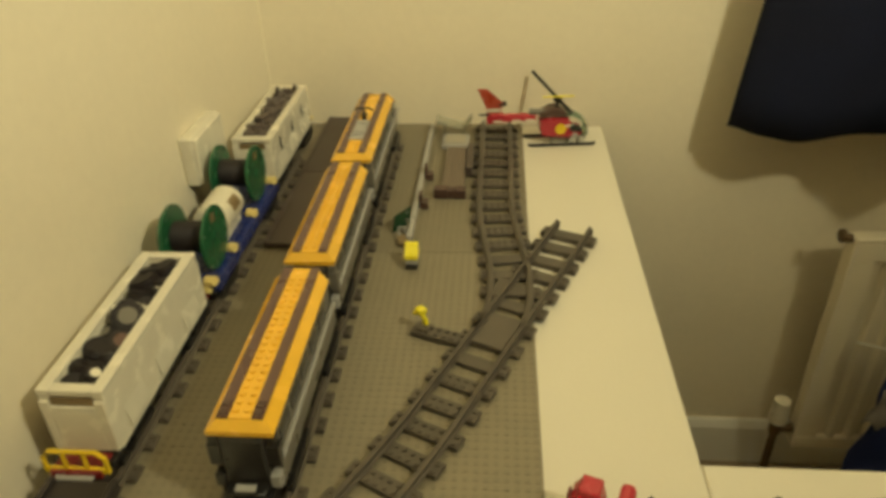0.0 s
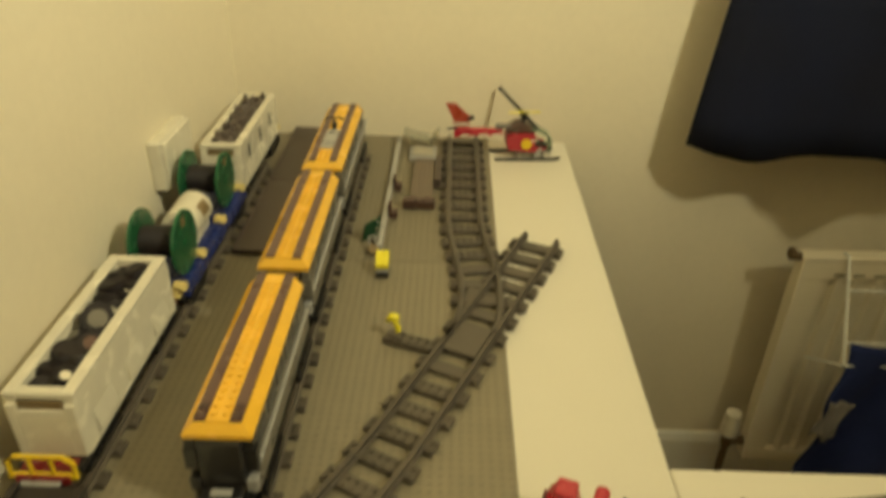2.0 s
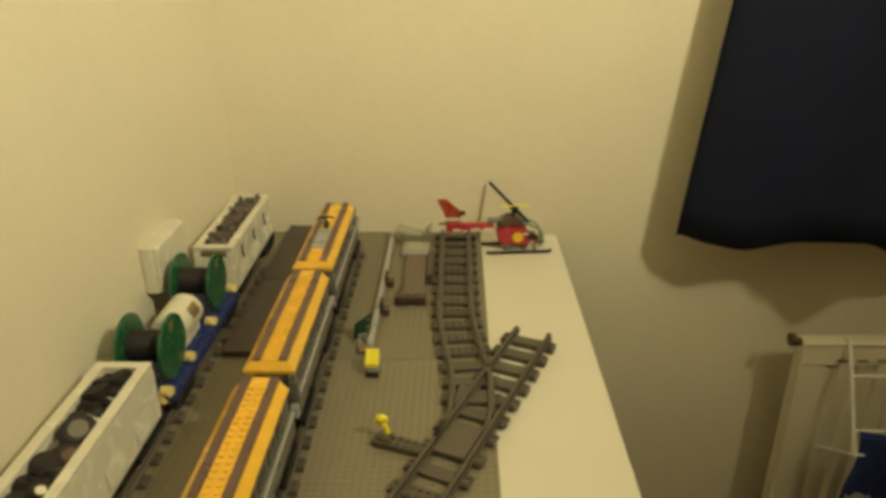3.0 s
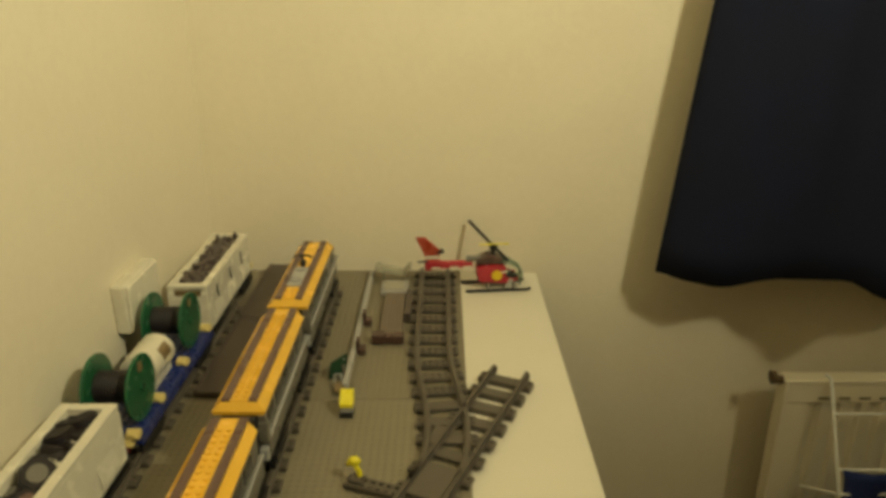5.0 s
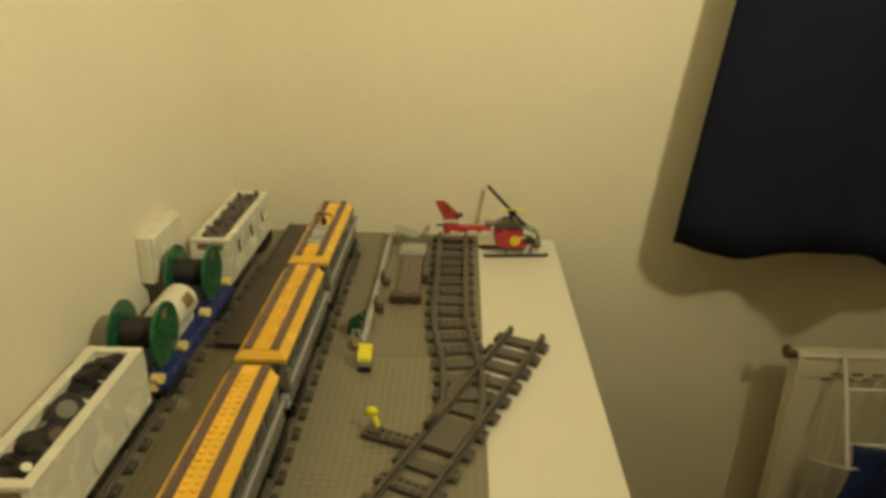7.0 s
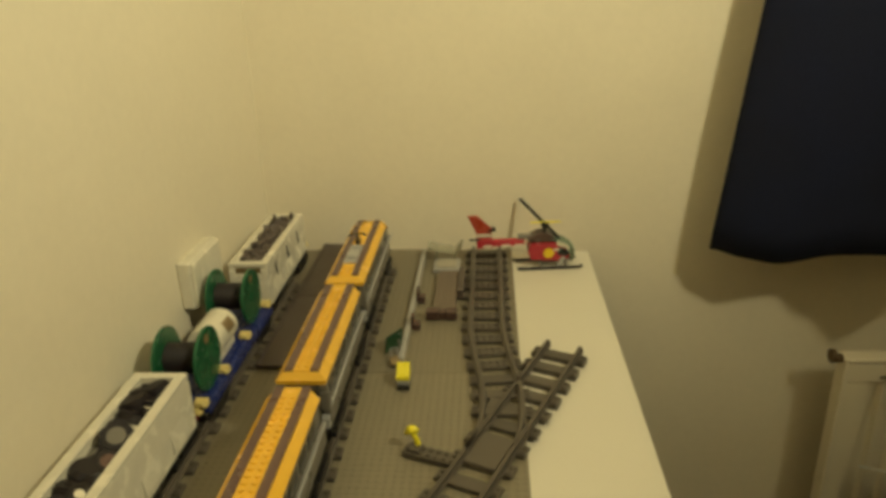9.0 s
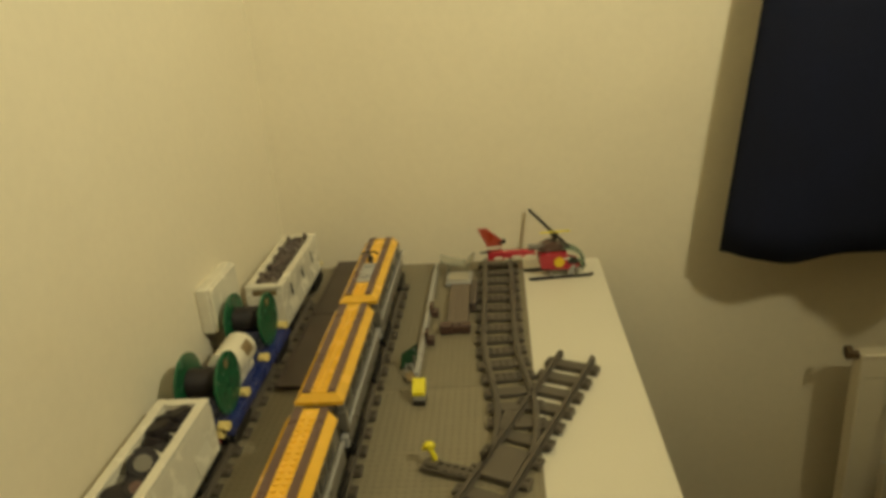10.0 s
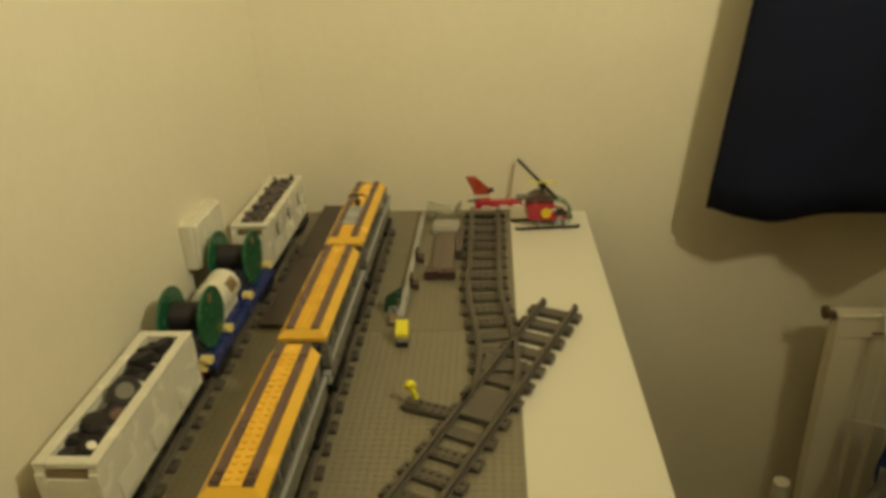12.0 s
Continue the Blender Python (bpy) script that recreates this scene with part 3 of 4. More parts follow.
        prism(bm, [(end - 0.004, 0.024), (L, 0.024), (L, 0.046), (L - 0.006, 0.050), (end + 0.03, 0.068), (end - 0.004, RZ)], "x", -0.0212, 0.0212)
        part("nose_body", bm, GREYP, car)
        for sx in (-1, 1):
            bm = B()
            a, b = sorted((sx * 0.0208, sx * 0.0222))
            prism(bm, [(end + 0.002, 0.056), (end + 0.026, 0.056), (end + 0.022, 0.069), (end + 0.002, 0.076)], "x", a, b)
            part("cab_window", bm, SMOKE, car, "dark cab side window")
        for sx in (-1, 1):
            a, b = sorted((sx * 0.0225, sx * 0.0262))
            part("sill", box(B(), a, b, end - 0.002, L - 0.006, 0.0495, 0.0535, 0.0008), LIGHTP, car)
        # roof equipment: grey deck with the current collector
        deck = box(B(), c - 0.0085, c + 0.0085, 0.040, 0.100, h1 + 0.0012, h1 + 0.0036, 0.0004)
        box(deck, c - 0.005, c + 0.005, 0.050, 0.060, h1 + 0.0036, h1 + 0.0060, 0.0004)
        box(deck, c - 0.005, c + 0.005, 0.086, 0.094, h1 + 0.0036, h1 + 0.0056, 0.0004)
        part("roof_deck", deck, LIGHTP, car, "light grey roof deck")
        col = tube(B(), [(c, 0.112, h1 + 0.003), (c, 0.100, h1 + 0.009), (c, 0.108, h1 + 0.016)], 0.0016)
        tube(col, [(c - 0.012, 0.108, h1 + 0.0135), (c - 0.008, 0.108, h1 + 0.0165), (c + 0.008, 0.108, h1 + 0.0165), (c + 0.012, 0.108, h1 + 0.0135)], 0.0014)
        box(col, c - 0.003, c + 0.003, 0.104, 0.113, h1 + 0.002, h1 + 0.010, 0.0005)
        part("current_collector", col, BLACKP, car, "black current collector")
    return car


passenger_car("orange-yellow roofed toy passenger car with open coupling on track", 0.0255, 0.2060)
passenger_car("orange-yellow roofed toy passenger car in mid train on track", 0.2385, 0.2150)
passenger_car("orange-yellow toy train head car with sloping nose and collector", 0.4600, 0.250, nose=True)


# ---------------------------------------------------------------- freight train
def chassis(parent, y0, y1, mat=BLACKP, half=0.024):
    part("chassis", box(B(), -half, half, y0, y1, 0.0195, 0.0255, 0.0008), mat, parent)
    bogie(parent, y0 + 0.036)
    bogie(parent, y1 - 0.036)
    for yy, sg in ((y0, -1), (y1, 1)):
        a, b = sorted((yy, yy + sg * 0.011))
        cp = box(B(), -0.006, 0.006, a, b, 0.013, 0.020, 0.0008)
        part("coupler", cp, BLACKP, parent)


def hopper(label, y0, length, marked):
    w = thing("hopper_wagon", label, "toy wagon", (-0.3490, y0, T), group="freight train")
    L, W, H0, H1 = length, 0.0252, 0.0255, 0.0862
    chassis(w, -0.012, L + 0.010)
    t = 0.0085
    shell = B()
    for sx in (-1, 1):
        a, b = sorted((sx * W, sx * (W - t)))
        box(shell, a, b, 0, L, 0.0265, H1 - 0.006, 0.0005)
    for yy in (0.0, L - t):
        box(shell, -W + t, W - t, yy + 0.002 * (yy == 0), yy + t - 0.002 * (yy > 0), 0.030, H1 - 0.006, 0.0004)
    part("hold_shell", shell, WHITEP, w)
    part("hold_floor", box(B(), -W + t, W - t, t, L - t, 0.040, 0.046), WHITEP, w)
    rim = B()
    for sx in (-1, 1):
        a, b = sorted((sx * (W + 0.0006), sx * (W - t - 0.0006)))
        box(rim, a, b, -0.0006, L + 0.0006, H1 - 0.006, H1, 0.0008)
    for yy in (-0.0006, L - t):
        box(rim, -W + t + 0.0006, W - t - 0.0006, yy, yy + t + 0.0006, H1 - 0.0058, H1 - 0.0001, 0.0008)
    part("top_rim", rim, WHITEP, w)
    if not marked:
        part("cross_bar", box(B(), -W + t, W - t, L * 0.56 - 0.002, L * 0.56 + 0.002, H1 - 0.012, H1 - 0.0025, 0.0006), WHITEP, w)
    for sx in (-1, 1):
        # lower side: three sloping chute panels between upright ribs
        for i in range(3):
            ya = 0.006 + i * (L - 0.012) / 3
            yb = ya + (L - 0.012) / 3 - 0.010
            bm = B()
            q = [(sx * (W - 0.001), 0.058), (sx * (W + 0.0036), 0.036), (sx * (W + 0.0036), 0.0335), (sx * (W - 0.001), 0.0325)]
            prism(bm, q, "y", ya + 0.012, yb - 0.004)
            part("chute_panel", bm, WHITEP, w)
        a, b = sorted((sx * (W + 0.0004), sx * (W + 0.0012)))
        part("lower_edge", box(B(), a, b, 0.001, L - 0.001, 0.0268, 0.0305, 0.0003), WHITEP, w)
    for yy, sg in ((0, -1), (L, 1)):
        fr = B()
        for sx in (-1, 1):
            a, b = sorted((yy, yy + sg * 0.0026))
            box(fr, sx * (W - 0.004) - 0.004, sx * (W - 0.004) + 0.004, a, b, 0.027, H1 - 0.010, 0.0005)
        a, b = sorted((yy, yy + sg * 0.0026))
        box(fr, -W + 0.008, W - 0.008, a, b, 0.027, H1 - 0.020, 0.0003)
        box(fr, -W + 0.008, W - 0.008, a, b, H1 - 0.020, H1 - 0.015, 0.0005)
        part("end_frame", fr, WHITEP, w)
        part("end_slot", box(B(), -0.016, 0.016, min(yy, yy + sg * 0.0008), max(yy, yy + sg * 0.0008), H1 - 0.0145, H1 - 0.0075), STICKER, w, "tan recessed slot")
        # yellow end railing
        r = B()
        yr = yy + sg * (0.020 if not marked else 0.012)
        box(r, -0.0255, 0.0255, yr - 0.002, yr + 0.002, 0.0225, 0.0275, 0.0008)
        tube(r, [(-0.024, yr, 0.025), (-0.024, yr, 0.038), (-0.018, yr, 0.0440), (0.018, yr, 0.0440), (0.024, yr, 0.038), (0.024, yr, 0.025)], 0.0019)
        for x in (-0.008, 0.008):
            tube(r, [(x, yr, 0.025), (x, yr, 0.0440)], 0.0016)
        ledge = part("end_ledge", box(B(), -0.020, 0.020, min(yr - sg * 0.016, yr + sg * 0.004), max(yr - sg * 0.016, yr + sg * 0.004), 0.0200, 0.0272, 0.0006), DARKRED if not marked else CREAM, w)
        if sg < 0 and not marked:
            part("railing", r, YELLOWP, w, "yellow three-bay end railing", True)
            part("end_tile", box(B(), -0.016, 0.014, yr - 0.0080, yr - 0.0025, 0.0215, 0.0235, 0.0004), LIGHTP, w, "pale tile below the railing")
        else:
            r.free()
            k = B()
            box(k, 0.012, 0.024, yr - 0.004, yr + 0.004, 0.0255, 0.0335, 0.0008)
            box(k, 0.019, 0.0255, yr - 0.006, yr + 0.006, 0.0275, 0.0305, 0.0006)
            part("step", k, CREAM, w, "pale yellow step")
    if marked:
        for i in range(3):
            y = 0.035 + i * 0.058
            mk = box(B(), W + 0.0004, W + 0.0010, y, y + 0.0042, 0.060, 0.073)
            box(mk, W + 0.0004, W + 0.0010, y + 0.004, y + 0.008, 0.053, 0.0605)
            part("side_mark", mk, BLACKP, w, "black side marking")
    return w


near_h = hopper("white toy hopper wagon heaped with dark wheels and tyres", 0.0555, 0.1885, False)
far_h = hopper("white toy hopper wagon full of grey pegs and rubble", 0.5115, 0.1970, True)


def loose_wheel(label, place, r, turn, tilt, hub=True):
    m = pose(X0 + (place[0] - X0) * 0.80, place[1], place[2] + 0.0035, tilt[0], tilt[1], turn)
    ty = cyl(B(), (0, 0, 0), r, r * 0.8, "z", 20)
    bmesh.ops.bevel(ty, geom=[e for e in ty.edges if abs(e.verts[0].co.z - e.verts[1].co.z) < 1e-6], offset=r * 0.15, segments=2, affect="EDGES")
    w = part("wheel", ty, RUBBER, HEAP, smooth=True)
    w.matrix_basis = HEAP.matrix_basis.inverted() @ m
    if hub:
        hb = cyl(B(), (0, 0, r * 0.4), r * 0.55, r * 0.14, "z", 16)
        cyl(hb, (0, 0, r * 0.47), r * 0.2, r * 0.08, "z", 8)
        part("rim", hb, hub, w, smooth=True)


rnd = random.Random(5)
HEAP = thing("wheel_heap", "heap of black toy wheels and tyres filling the white hopper wagon", "load", (-0.3490, 0.150, T + 0.046))
X0, Y0 = -0.3490, 0.0555
for (x, y, z, r, turn, tl, hub) in (
        (0.006, 0.090, 0.0800, 0.0140, 20, (34, 10), GREYP), (-0.011, 0.078, 0.0710, 0.0105, 60, (-20, -25), GREYP),
        (0.010, 0.066, 0.0735, 0.0110, 10, (20, 20), BROWN), (-0.006, 0.056, 0.0735, 0.0125, 100, (15, -10), None),
        (0.011, 0.046, 0.0725, 0.0105, 40, (-40, 15), GREYP), (-0.010, 0.036, 0.0725, 0.0120, 30, (-15, 20), None),
        (0.008, 0.024, 0.0745, 0.0125, 75, (-10, -20), None), (-0.009, 0.017, 0.0715, 0.0100, 15, (25, 10), None),
        (-0.011, 0.117, 0.0720, 0.0095, 20, (-60, 0), None), (0.006, 0.118, 0.0725, 0.0105, 50, (-55, 15), None),
        (-0.003, 0.129, 0.0750, 0.0115, 0, (-25, 10), None), (0.0135, 0.133, 0.0775, 0.0068, 30, (-20, 35), WHITEP),
        (-0.008, 0.145, 0.0775, 0.0135, 35, (-12, -8), None), (0.009, 0.149, 0.0750, 0.0120, 80, (10, 15), None),
        (-0.010, 0.163, 0.0760, 0.0115, 25, (-20, 0), None), (0.005, 0.167, 0.0775, 0.0130, 110, (-15, 12), None),
        (0.0150, 0.171, 0.0790, 0.0052, 30, (-20, 25), WHITEP), (0.0130, 0.0200, 0.0800, 0.0072, 30, (15, 20), WHITEP), (0.0060, 0.1120, 0.0770, 0.0064, 10, (20, 10), WHITEP), (-0.006, 0.176, 0.0730, 0.0095, 5, (-30, 8), BROWN)):
    loose_wheel("black toy wheel", (X0 + x, Y0 + y, T + z), r, turn, tl, hub)
for k in range(26):
    y = Y0 + 0.012 + k * 0.0065
    if abs(y - (Y0 + 0.1055)) < 0.008:
        continue
    loose_wheel("small black tyre", (X0 + rnd.uniform(-0.013, 0.013), y, T + 0.0690 + rnd.uniform(-0.003, 0.004)), rnd.uniform(0.0065, 0.009), rnd.uniform(0, 180), (rnd.uniform(-60, 60), rnd.uniform(-60, 60)), None)
bm = B()
box(bm, X0 - 0.0164, X0 + 0.0164, Y0 + 0.009, Y0 + 0.179, T + 0.046, T + 0.0690, 0.003)
part("heap_core", bm, LOADDARK, HEAP).matrix_parent_inverse = HEAP.matrix_basis.inverted()

bm = B()
for k in range(150):
    x, y = rnd.uniform(-0.0135, 0.0135), rnd.uniform(0.014, 0.183)
    z = 0.074 + rnd.uniform(0, 0.010)
    m = pose(-0.3490 + x, 0.5115 + y, T + z, rnd.uniform(-50, 50), rnd.uniform(-50, 50), rnd.uniform(0, 180))
    if k % 2:
        box(bm, -0.006, 0.006, -0.004, 0.004, -0.0035, 0.0035, 0.0006, m)
    else:
        cyl(bm, (0, 0, 0), 0.0042, 0.011, "z", 8, m=m)
box(bm, -0.349 - 0.0164, -0.349 + 0.0164, 0.5205, 0.6995, T + 0.047, T + 0.074)
solid("rubble_load", bm, LOADGREY, "jumbled grey plastic pieces filling the far hopper wagon", "load", "stuff")
for (x, y, h) in ((-0.004, 0.150, 0.016), (0.008, 0.165, 0.012), (-0.010, 0.168, 0.014), (0.011, 0.120, 0.010), (0.012, 0.182, 0.013)):
    pg = thing("grey_peg", "upright grey peg standing in the rubble load", "peg", (-0.349 + x, 0.5115 + y, T + 0.080), group="pegs in the load")
    part("stem", cyl(B(), (0, 0, h / 2), 0.0024, h, "z", 10), LOADGREY, pg, smooth=True)
    part("collar", cyl(B(), (0, 0, h * 0.55), 0.0036, 0.003, "z", 10), LOADGREY, pg, smooth=True)

# blue flat wagon with cable reels and a white tank
fw = thing("flat_wagon", "dark blue toy flat wagon carrying reels and a tank", "toy wagon", (-0.3460, 0.2640, T), group="freight train")
chassis(fw, 0.0, 0.236)
part("deck", box(B(), -0.0268, 0.0268, 0.002, 0.234, 0.0256, 0.0345, 0.0010), BLUEP, fw)
dk = B()
for sx in (-1, 1):
    a, b = sorted((sx * 0.0268, sx * 0.0282))
    box(dk, a, b, 0.004, 0.232, 0.0230, 0.0320, 0.0006)
part("side_beam", dk, BLUEP, fw)
part("deck_stud", studs(B(), -0.024, 0.0065, 6, 27, 0.0345), BLUEP, fw)
for y in (0.002, 0.066, 0.142, 0.226):
    k = B()
    box(k, 0.0150, 0.0265, y - 0.005, y + 0.006, 0.0346, 0.0410, 0.0010)
    cyl(k, (0.0225, y, 0.0400), 0.0036, 0.012, "x", 12)
    box(k, 0.0235, 0.0290, y - 0.007, y + 0.003, 0.0355, 0.0390, 0.0008)
    part("bracket", k, CREAM, fw, "pale yellow bracket", True)


def reel(y):
    r = thing("cable_reel", "green and black cable reel standing on the blue wagon", "cable reel", (-0.3480, y, T + 0.0345), group="cable reels")
    R = 0.0335
    for sx in (-1, 1):
        d = cyl(B(), (sx * 0.0215, 0, R + 0.0015), R, 0.0034, "x", 40)
        bmesh.ops.bevel(d, geom=[e for e in d.edges if abs(e.verts[0].co.x - e.verts[1].co.x) < 1e-6], offset=0.0006, segments=1, affect="EDGES")
        f = part("flange", d, GREENP, r, "dark green round flange", True)
        cap = cyl(B(), (sx * 0.0236, 0, R + 0.0015), 0.0045, 0.0014, "x", 16)
        part("axle_cap", cap, GREENP, f, smooth=True)
    wnd, rings = B(), []
    for k in range(27):
        rr = 0.0164 if k % 2 else 0.0157
        rings.append([wnd.verts.new((-0.0195 + k * 0.0015, rr * math.cos(a * math.tau / 28), R + 0.0015 + rr * math.sin(a * math.tau / 28))) for a in range(28)])
    for p, q in zip(rings, rings[1:]):
        for a in range(28):
            wnd.faces.new((p[a], p[(a + 1) % 28], q[(a + 1) % 28], q[a]))
    bmesh.ops.recalc_face_normals(wnd, faces=wnd.faces[:])
    part("cable_winding", wnd, RUBBER, r, "black wound cable")
    part("label_tile", box(B(), 0.0234, 0.0242, -0.004, 0.004, 2 * R - 0.014, 2 * R - 0.005), STICKER, r, "small tan tile")
    return r


reel(0.3000)
reel(0.4480)
tank = thing("white_tank", "white plastic tank lying between the reels", "tank", (-0.3480, 0.3720, T + 0.0345))
bm = cyl(B(), (0, 0, 0.0235), 0.0195, 0.060, "y", 36)
bmesh.ops.bevel(bm, geom=[e for e in bm.edges if abs(e.verts[0].co.y - e.verts[1].co.y) < 1e-6], offset=0.003, segments=2, affect="EDGES")
part("barrel", bm, WHITEP, tank, smooth=True)
part("cradle", box(B(), -0.014, 0.014, -0.026, 0.026, 0, 0.010, 0.001), WHITEP, tank)
bm = B()
rings = []
for k in range(7):
    a = radians(8 + k * 7)
    rings.append([bm.verts.new((0.0198 * math.cos(a), y, 0.0235 + 0.0198 * math.sin(a))) for y in (-0.004, 0.018)])
for a, b in zip(rings, rings[1:]):
    bm.faces.new((a[0], a[1], b[1], b[0]))
part("label", bm, STICKER, tank, "brown printed label")

# black low wagon in front of the hopper
lw = thing("low_wagon", "black toy flat wagon with grey tiles on its deck", "toy wagon", (-0.3410, -0.2300, T), group="freight train")
DECK = plastic("worn_black_plastic", (0.030, 0.024, 0.024), 0.35)
part("deck", box(B(), -0.0265, 0.0265, 0.0, 0.258, 0.0140, 0.0225, 0.0008), DECK, lw)
part("side_rail", box(B(), 0.0215, 0.0265, 0.0, 0.258, 0.0225, 0.0265, 0.0006), DECK, lw)
part("side_rail", box(B(), -0.0265, -0.0215, 0.0, 0.258, 0.0225, 0.0265, 0.0006), DECK, lw)
part("long_tile", box(B(), -0.0085, 0.0055, 0.1935, 0.2135, 0.0225, 0.0252, 0.0004), GREYP, lw, "grey plate")
ct = box(B(), -0.0190, 0.0135, 0.1845, 0.1925, 0.0226, 0.0262, 0.0005)
for x in (-0.012, 0.006):
    cyl(ct, (x, 0.1885, 0.0268), 0.0022, 0.0014, seg=10)
part("cross_tile", ct, LIGHTP, lw, "light grey cross plate")
part("pin", cyl(B(), (-0.001, 0.2215, 0.0245), 0.0028, 0.005, "z", 10), WHITEP, lw, "white pin", True)
part("lever", tube(B(), [(-0.006, 0.180, 0.0250), (-0.008, 0.174, 0.0255), (-0.0095, 0.168, 0.0250)], 0.0016), WHITEP, lw, "white lever", True)
bogie(lw, 0.05)
bogie(lw, 0.18)

# ---------------------------------------------------------------- helicopter
he = thing("helicopter", "red and white toy helicopter with yellow badge and black skids", "toy helicopter", (0.052, 0.706, T), 5)
for y, x0, x1 in ((-0.020, -0.044, 0.050), (0.016, -0.048, 0.046)):
    part("skid", tube(B(), [(x0 - 0.002, y, 0.0045), (x0, y, 0.0025), (x1 - 0.003, y, 0.0025), (x1 + 0.002, y, 0.005)], 0.0024), BLACKP, he, "black skid bar", True)
for x in (-0.012, 0.026):
    st = tube(B(), [(x, -0.020, 0.003), (x, -0.012, 0.012), (x, 0.010, 0.012), (x, 0.016, 0.003)], 0.0020)
    part("strut", st, GREYP, he, "grey skid strut", True)
bm = B()
prism(bm, [(-0.030, 0.024), (-0.026, 0.014), (0.012, 0.011), (0.030, 0.014), (0.034, 0.022), (0.016, 0.027), (0.013, 0.041), (-0.020, 0.041), (-0.030, 0.037)], "x", 0, 1)
for v in bm.verts:
    v.co = Vector((v.co.y, -0.016 + 0.029 * v.co.x, v.co.z))
bmesh.ops.recalc_face_normals(bm, faces=bm.faces[:])
bmesh.ops.bevel(bm, geom=bm.edges[:], offset=0.0018, segments=2, affect="EDGES")
part("cabin", bm, REDP, he, smooth=True)
part("cabin_floor", box(B(), -0.014, 0.026, -0.012, 0.009, 0.0085, 0.0118, 0.0008), GREYP, he, "grey floor plate")
BUBBLE = CLEAR.copy()
BUBBLE.name = "green_tinted_clear_plastic"
BUBBLE.node_tree.nodes["Principled BSDF"].inputs["Base Color"].default_value = (0.40, 0.52, 0.40, 1)
bm = B()
rings = []
for k in range(11):
    a = radians(-28 + k * 13)
    rings.append([bm.verts.new((0.010 + (0.034 - 0.0016 * abs(f)) * math.cos(a), -0.0015 + 0.0048 * f, 0.020 + (0.029 - 0.0012 * abs(f)) * math.sin(a))) for f in (-3, -2.4, -1, 1, 2.4, 3)])
for a, b in zip(rings, rings[1:]):
    for f in range(5):
        bm.faces.new((a[f], a[f + 1], b[f + 1], b[f]))
wind = part("windscreen", bm, BUBBLE, he, "green-tinted clear curved windscreen", True)
wind.modifiers.new("thickness", "SOLIDIFY").thickness = 0.0012
bd = cyl(B(), (0.0005, -0.0170, 0.0255), 0.0080, 0.0016, "y", 20)
part("badge", bd, YELLOWP, he, "round yellow badge", True)
wt = prism(B(), [(0.0070, 0.0285), (0.0170, 0.0300), (0.0165, 0.0325), (0.0075, 0.0310)], "y", -0.0168, -0.0158)
part("white_panel", wt, WHITEP, he)
st = prism(B(), [(0.014, 0.022), (0.030, 0.020), (0.032, 0.026), (0.020, 0.031), (0.014, 0.029)], "y", -0.0172, -0.0100)
part("seat_block", st, BLACKP, he, "black seat and controls")
fs = prism(B(), [(0.012, 0.0045), (0.018, 0.0045), (0.026, 0.018), (0.020, 0.019)], "y", -0.0185, -0.0130)
part("footstep", fs, LIGHTP, he, "light grey step beside the cabin")
rb = prism(B(), [(-0.030, 0.0415), (0.014, 0.0415), (0.008, 0.0500), (-0.004, 0.0570), (-0.014, 0.0560), (-0.028, 0.0490)], "y", -0.013, 0.010)
bmesh.ops.bevel(rb, geom=rb.edges[:], offset=0.0012, segments=1, affect="EDGES")
part("roof_block", rb, BROWNDARK, he, "dark engine block")
eng = cyl(B(), (-0.034, -0.003, 0.0490), 0.0050, 0.022, "x", 14, 0.0042)
part("engine", eng, GREYP, he, "grey exhaust pipe", True)
boom = box(B(), -0.078, -0.030, -0.0065, 0.0045, 0.031, 0.0405, 0.0008)
part("tail_boom", boom, REDP, he)
bt = box(B(), -0.103, -0.078, -0.0075, 0.0055, 0.029, 0.0425, 0.0008)
part("tail_block", bt, REDP, he)
for x in (-0.098, -0.070, -0.050):
    part("white_band", box(B(), x, x + 0.013, -0.0080, 0.0060, 0.0345, 0.0380, 0.0004), WHITEP, he, "white stripe")
fin = B()
prism(fin, [(-0.116, 0.080), (-0.102, 0.080), (-0.078, 0.058), (-0.084, 0.042), (-0.102, 0.042), (-0.104, 0.054)], "y", -0.003, 0.002)
part("tail_fin", fin, RUSTRED, he, "brick red tail fin")
part("fin_stripe", box(B(), -0.1035, -0.083, -0.0034, 0.0024, 0.0460, 0.0510), WHITEP, he)
tr = box(B(), -0.114, -0.098, -0.0095, -0.0065, 0.0425, 0.0455, 0.0008)
cyl(tr, (-0.077, -0.006, 0.060), 0.0028, 0.006, "y", 10)
box(tr, -0.085, -0.074, -0.0075, -0.0045, 0.0560, 0.0585, 0.0005)
part("tail_rotor", tr, BLACKP, he, "black tail rotor", True)
mast = cyl(B(), (-0.004, -0.002, 0.060), 0.0035, 0.022, "z", 12)
cyl(mast, (-0.004, -0.002, 0.067), 0.0065, 0.005, "z", 12)
part("mast", mast, BLACKP, he, "black rotor mast", True)
bl = tube(B(), [(0.018, -0.010, 0.046), (-0.004, 0.006, 0.066), (-0.032, 0.071, 0.0840)], 0.0028, 6)
part("rotor_blade", bl, BLACKP, he, "black rotor blade leaning on the wall", True)
yb = box(B(), -0.026, 0.020, -0.0040, 0.0002, 0.0695, 0.0712, 0.0004)
part("rotor_blade", yb, LEMON, he, "yellow rotor blade")
for o in he.children:
    if o.name.startswith(("tail_", "fin_")):
        o.location = (-0.005, 0, 0.004)

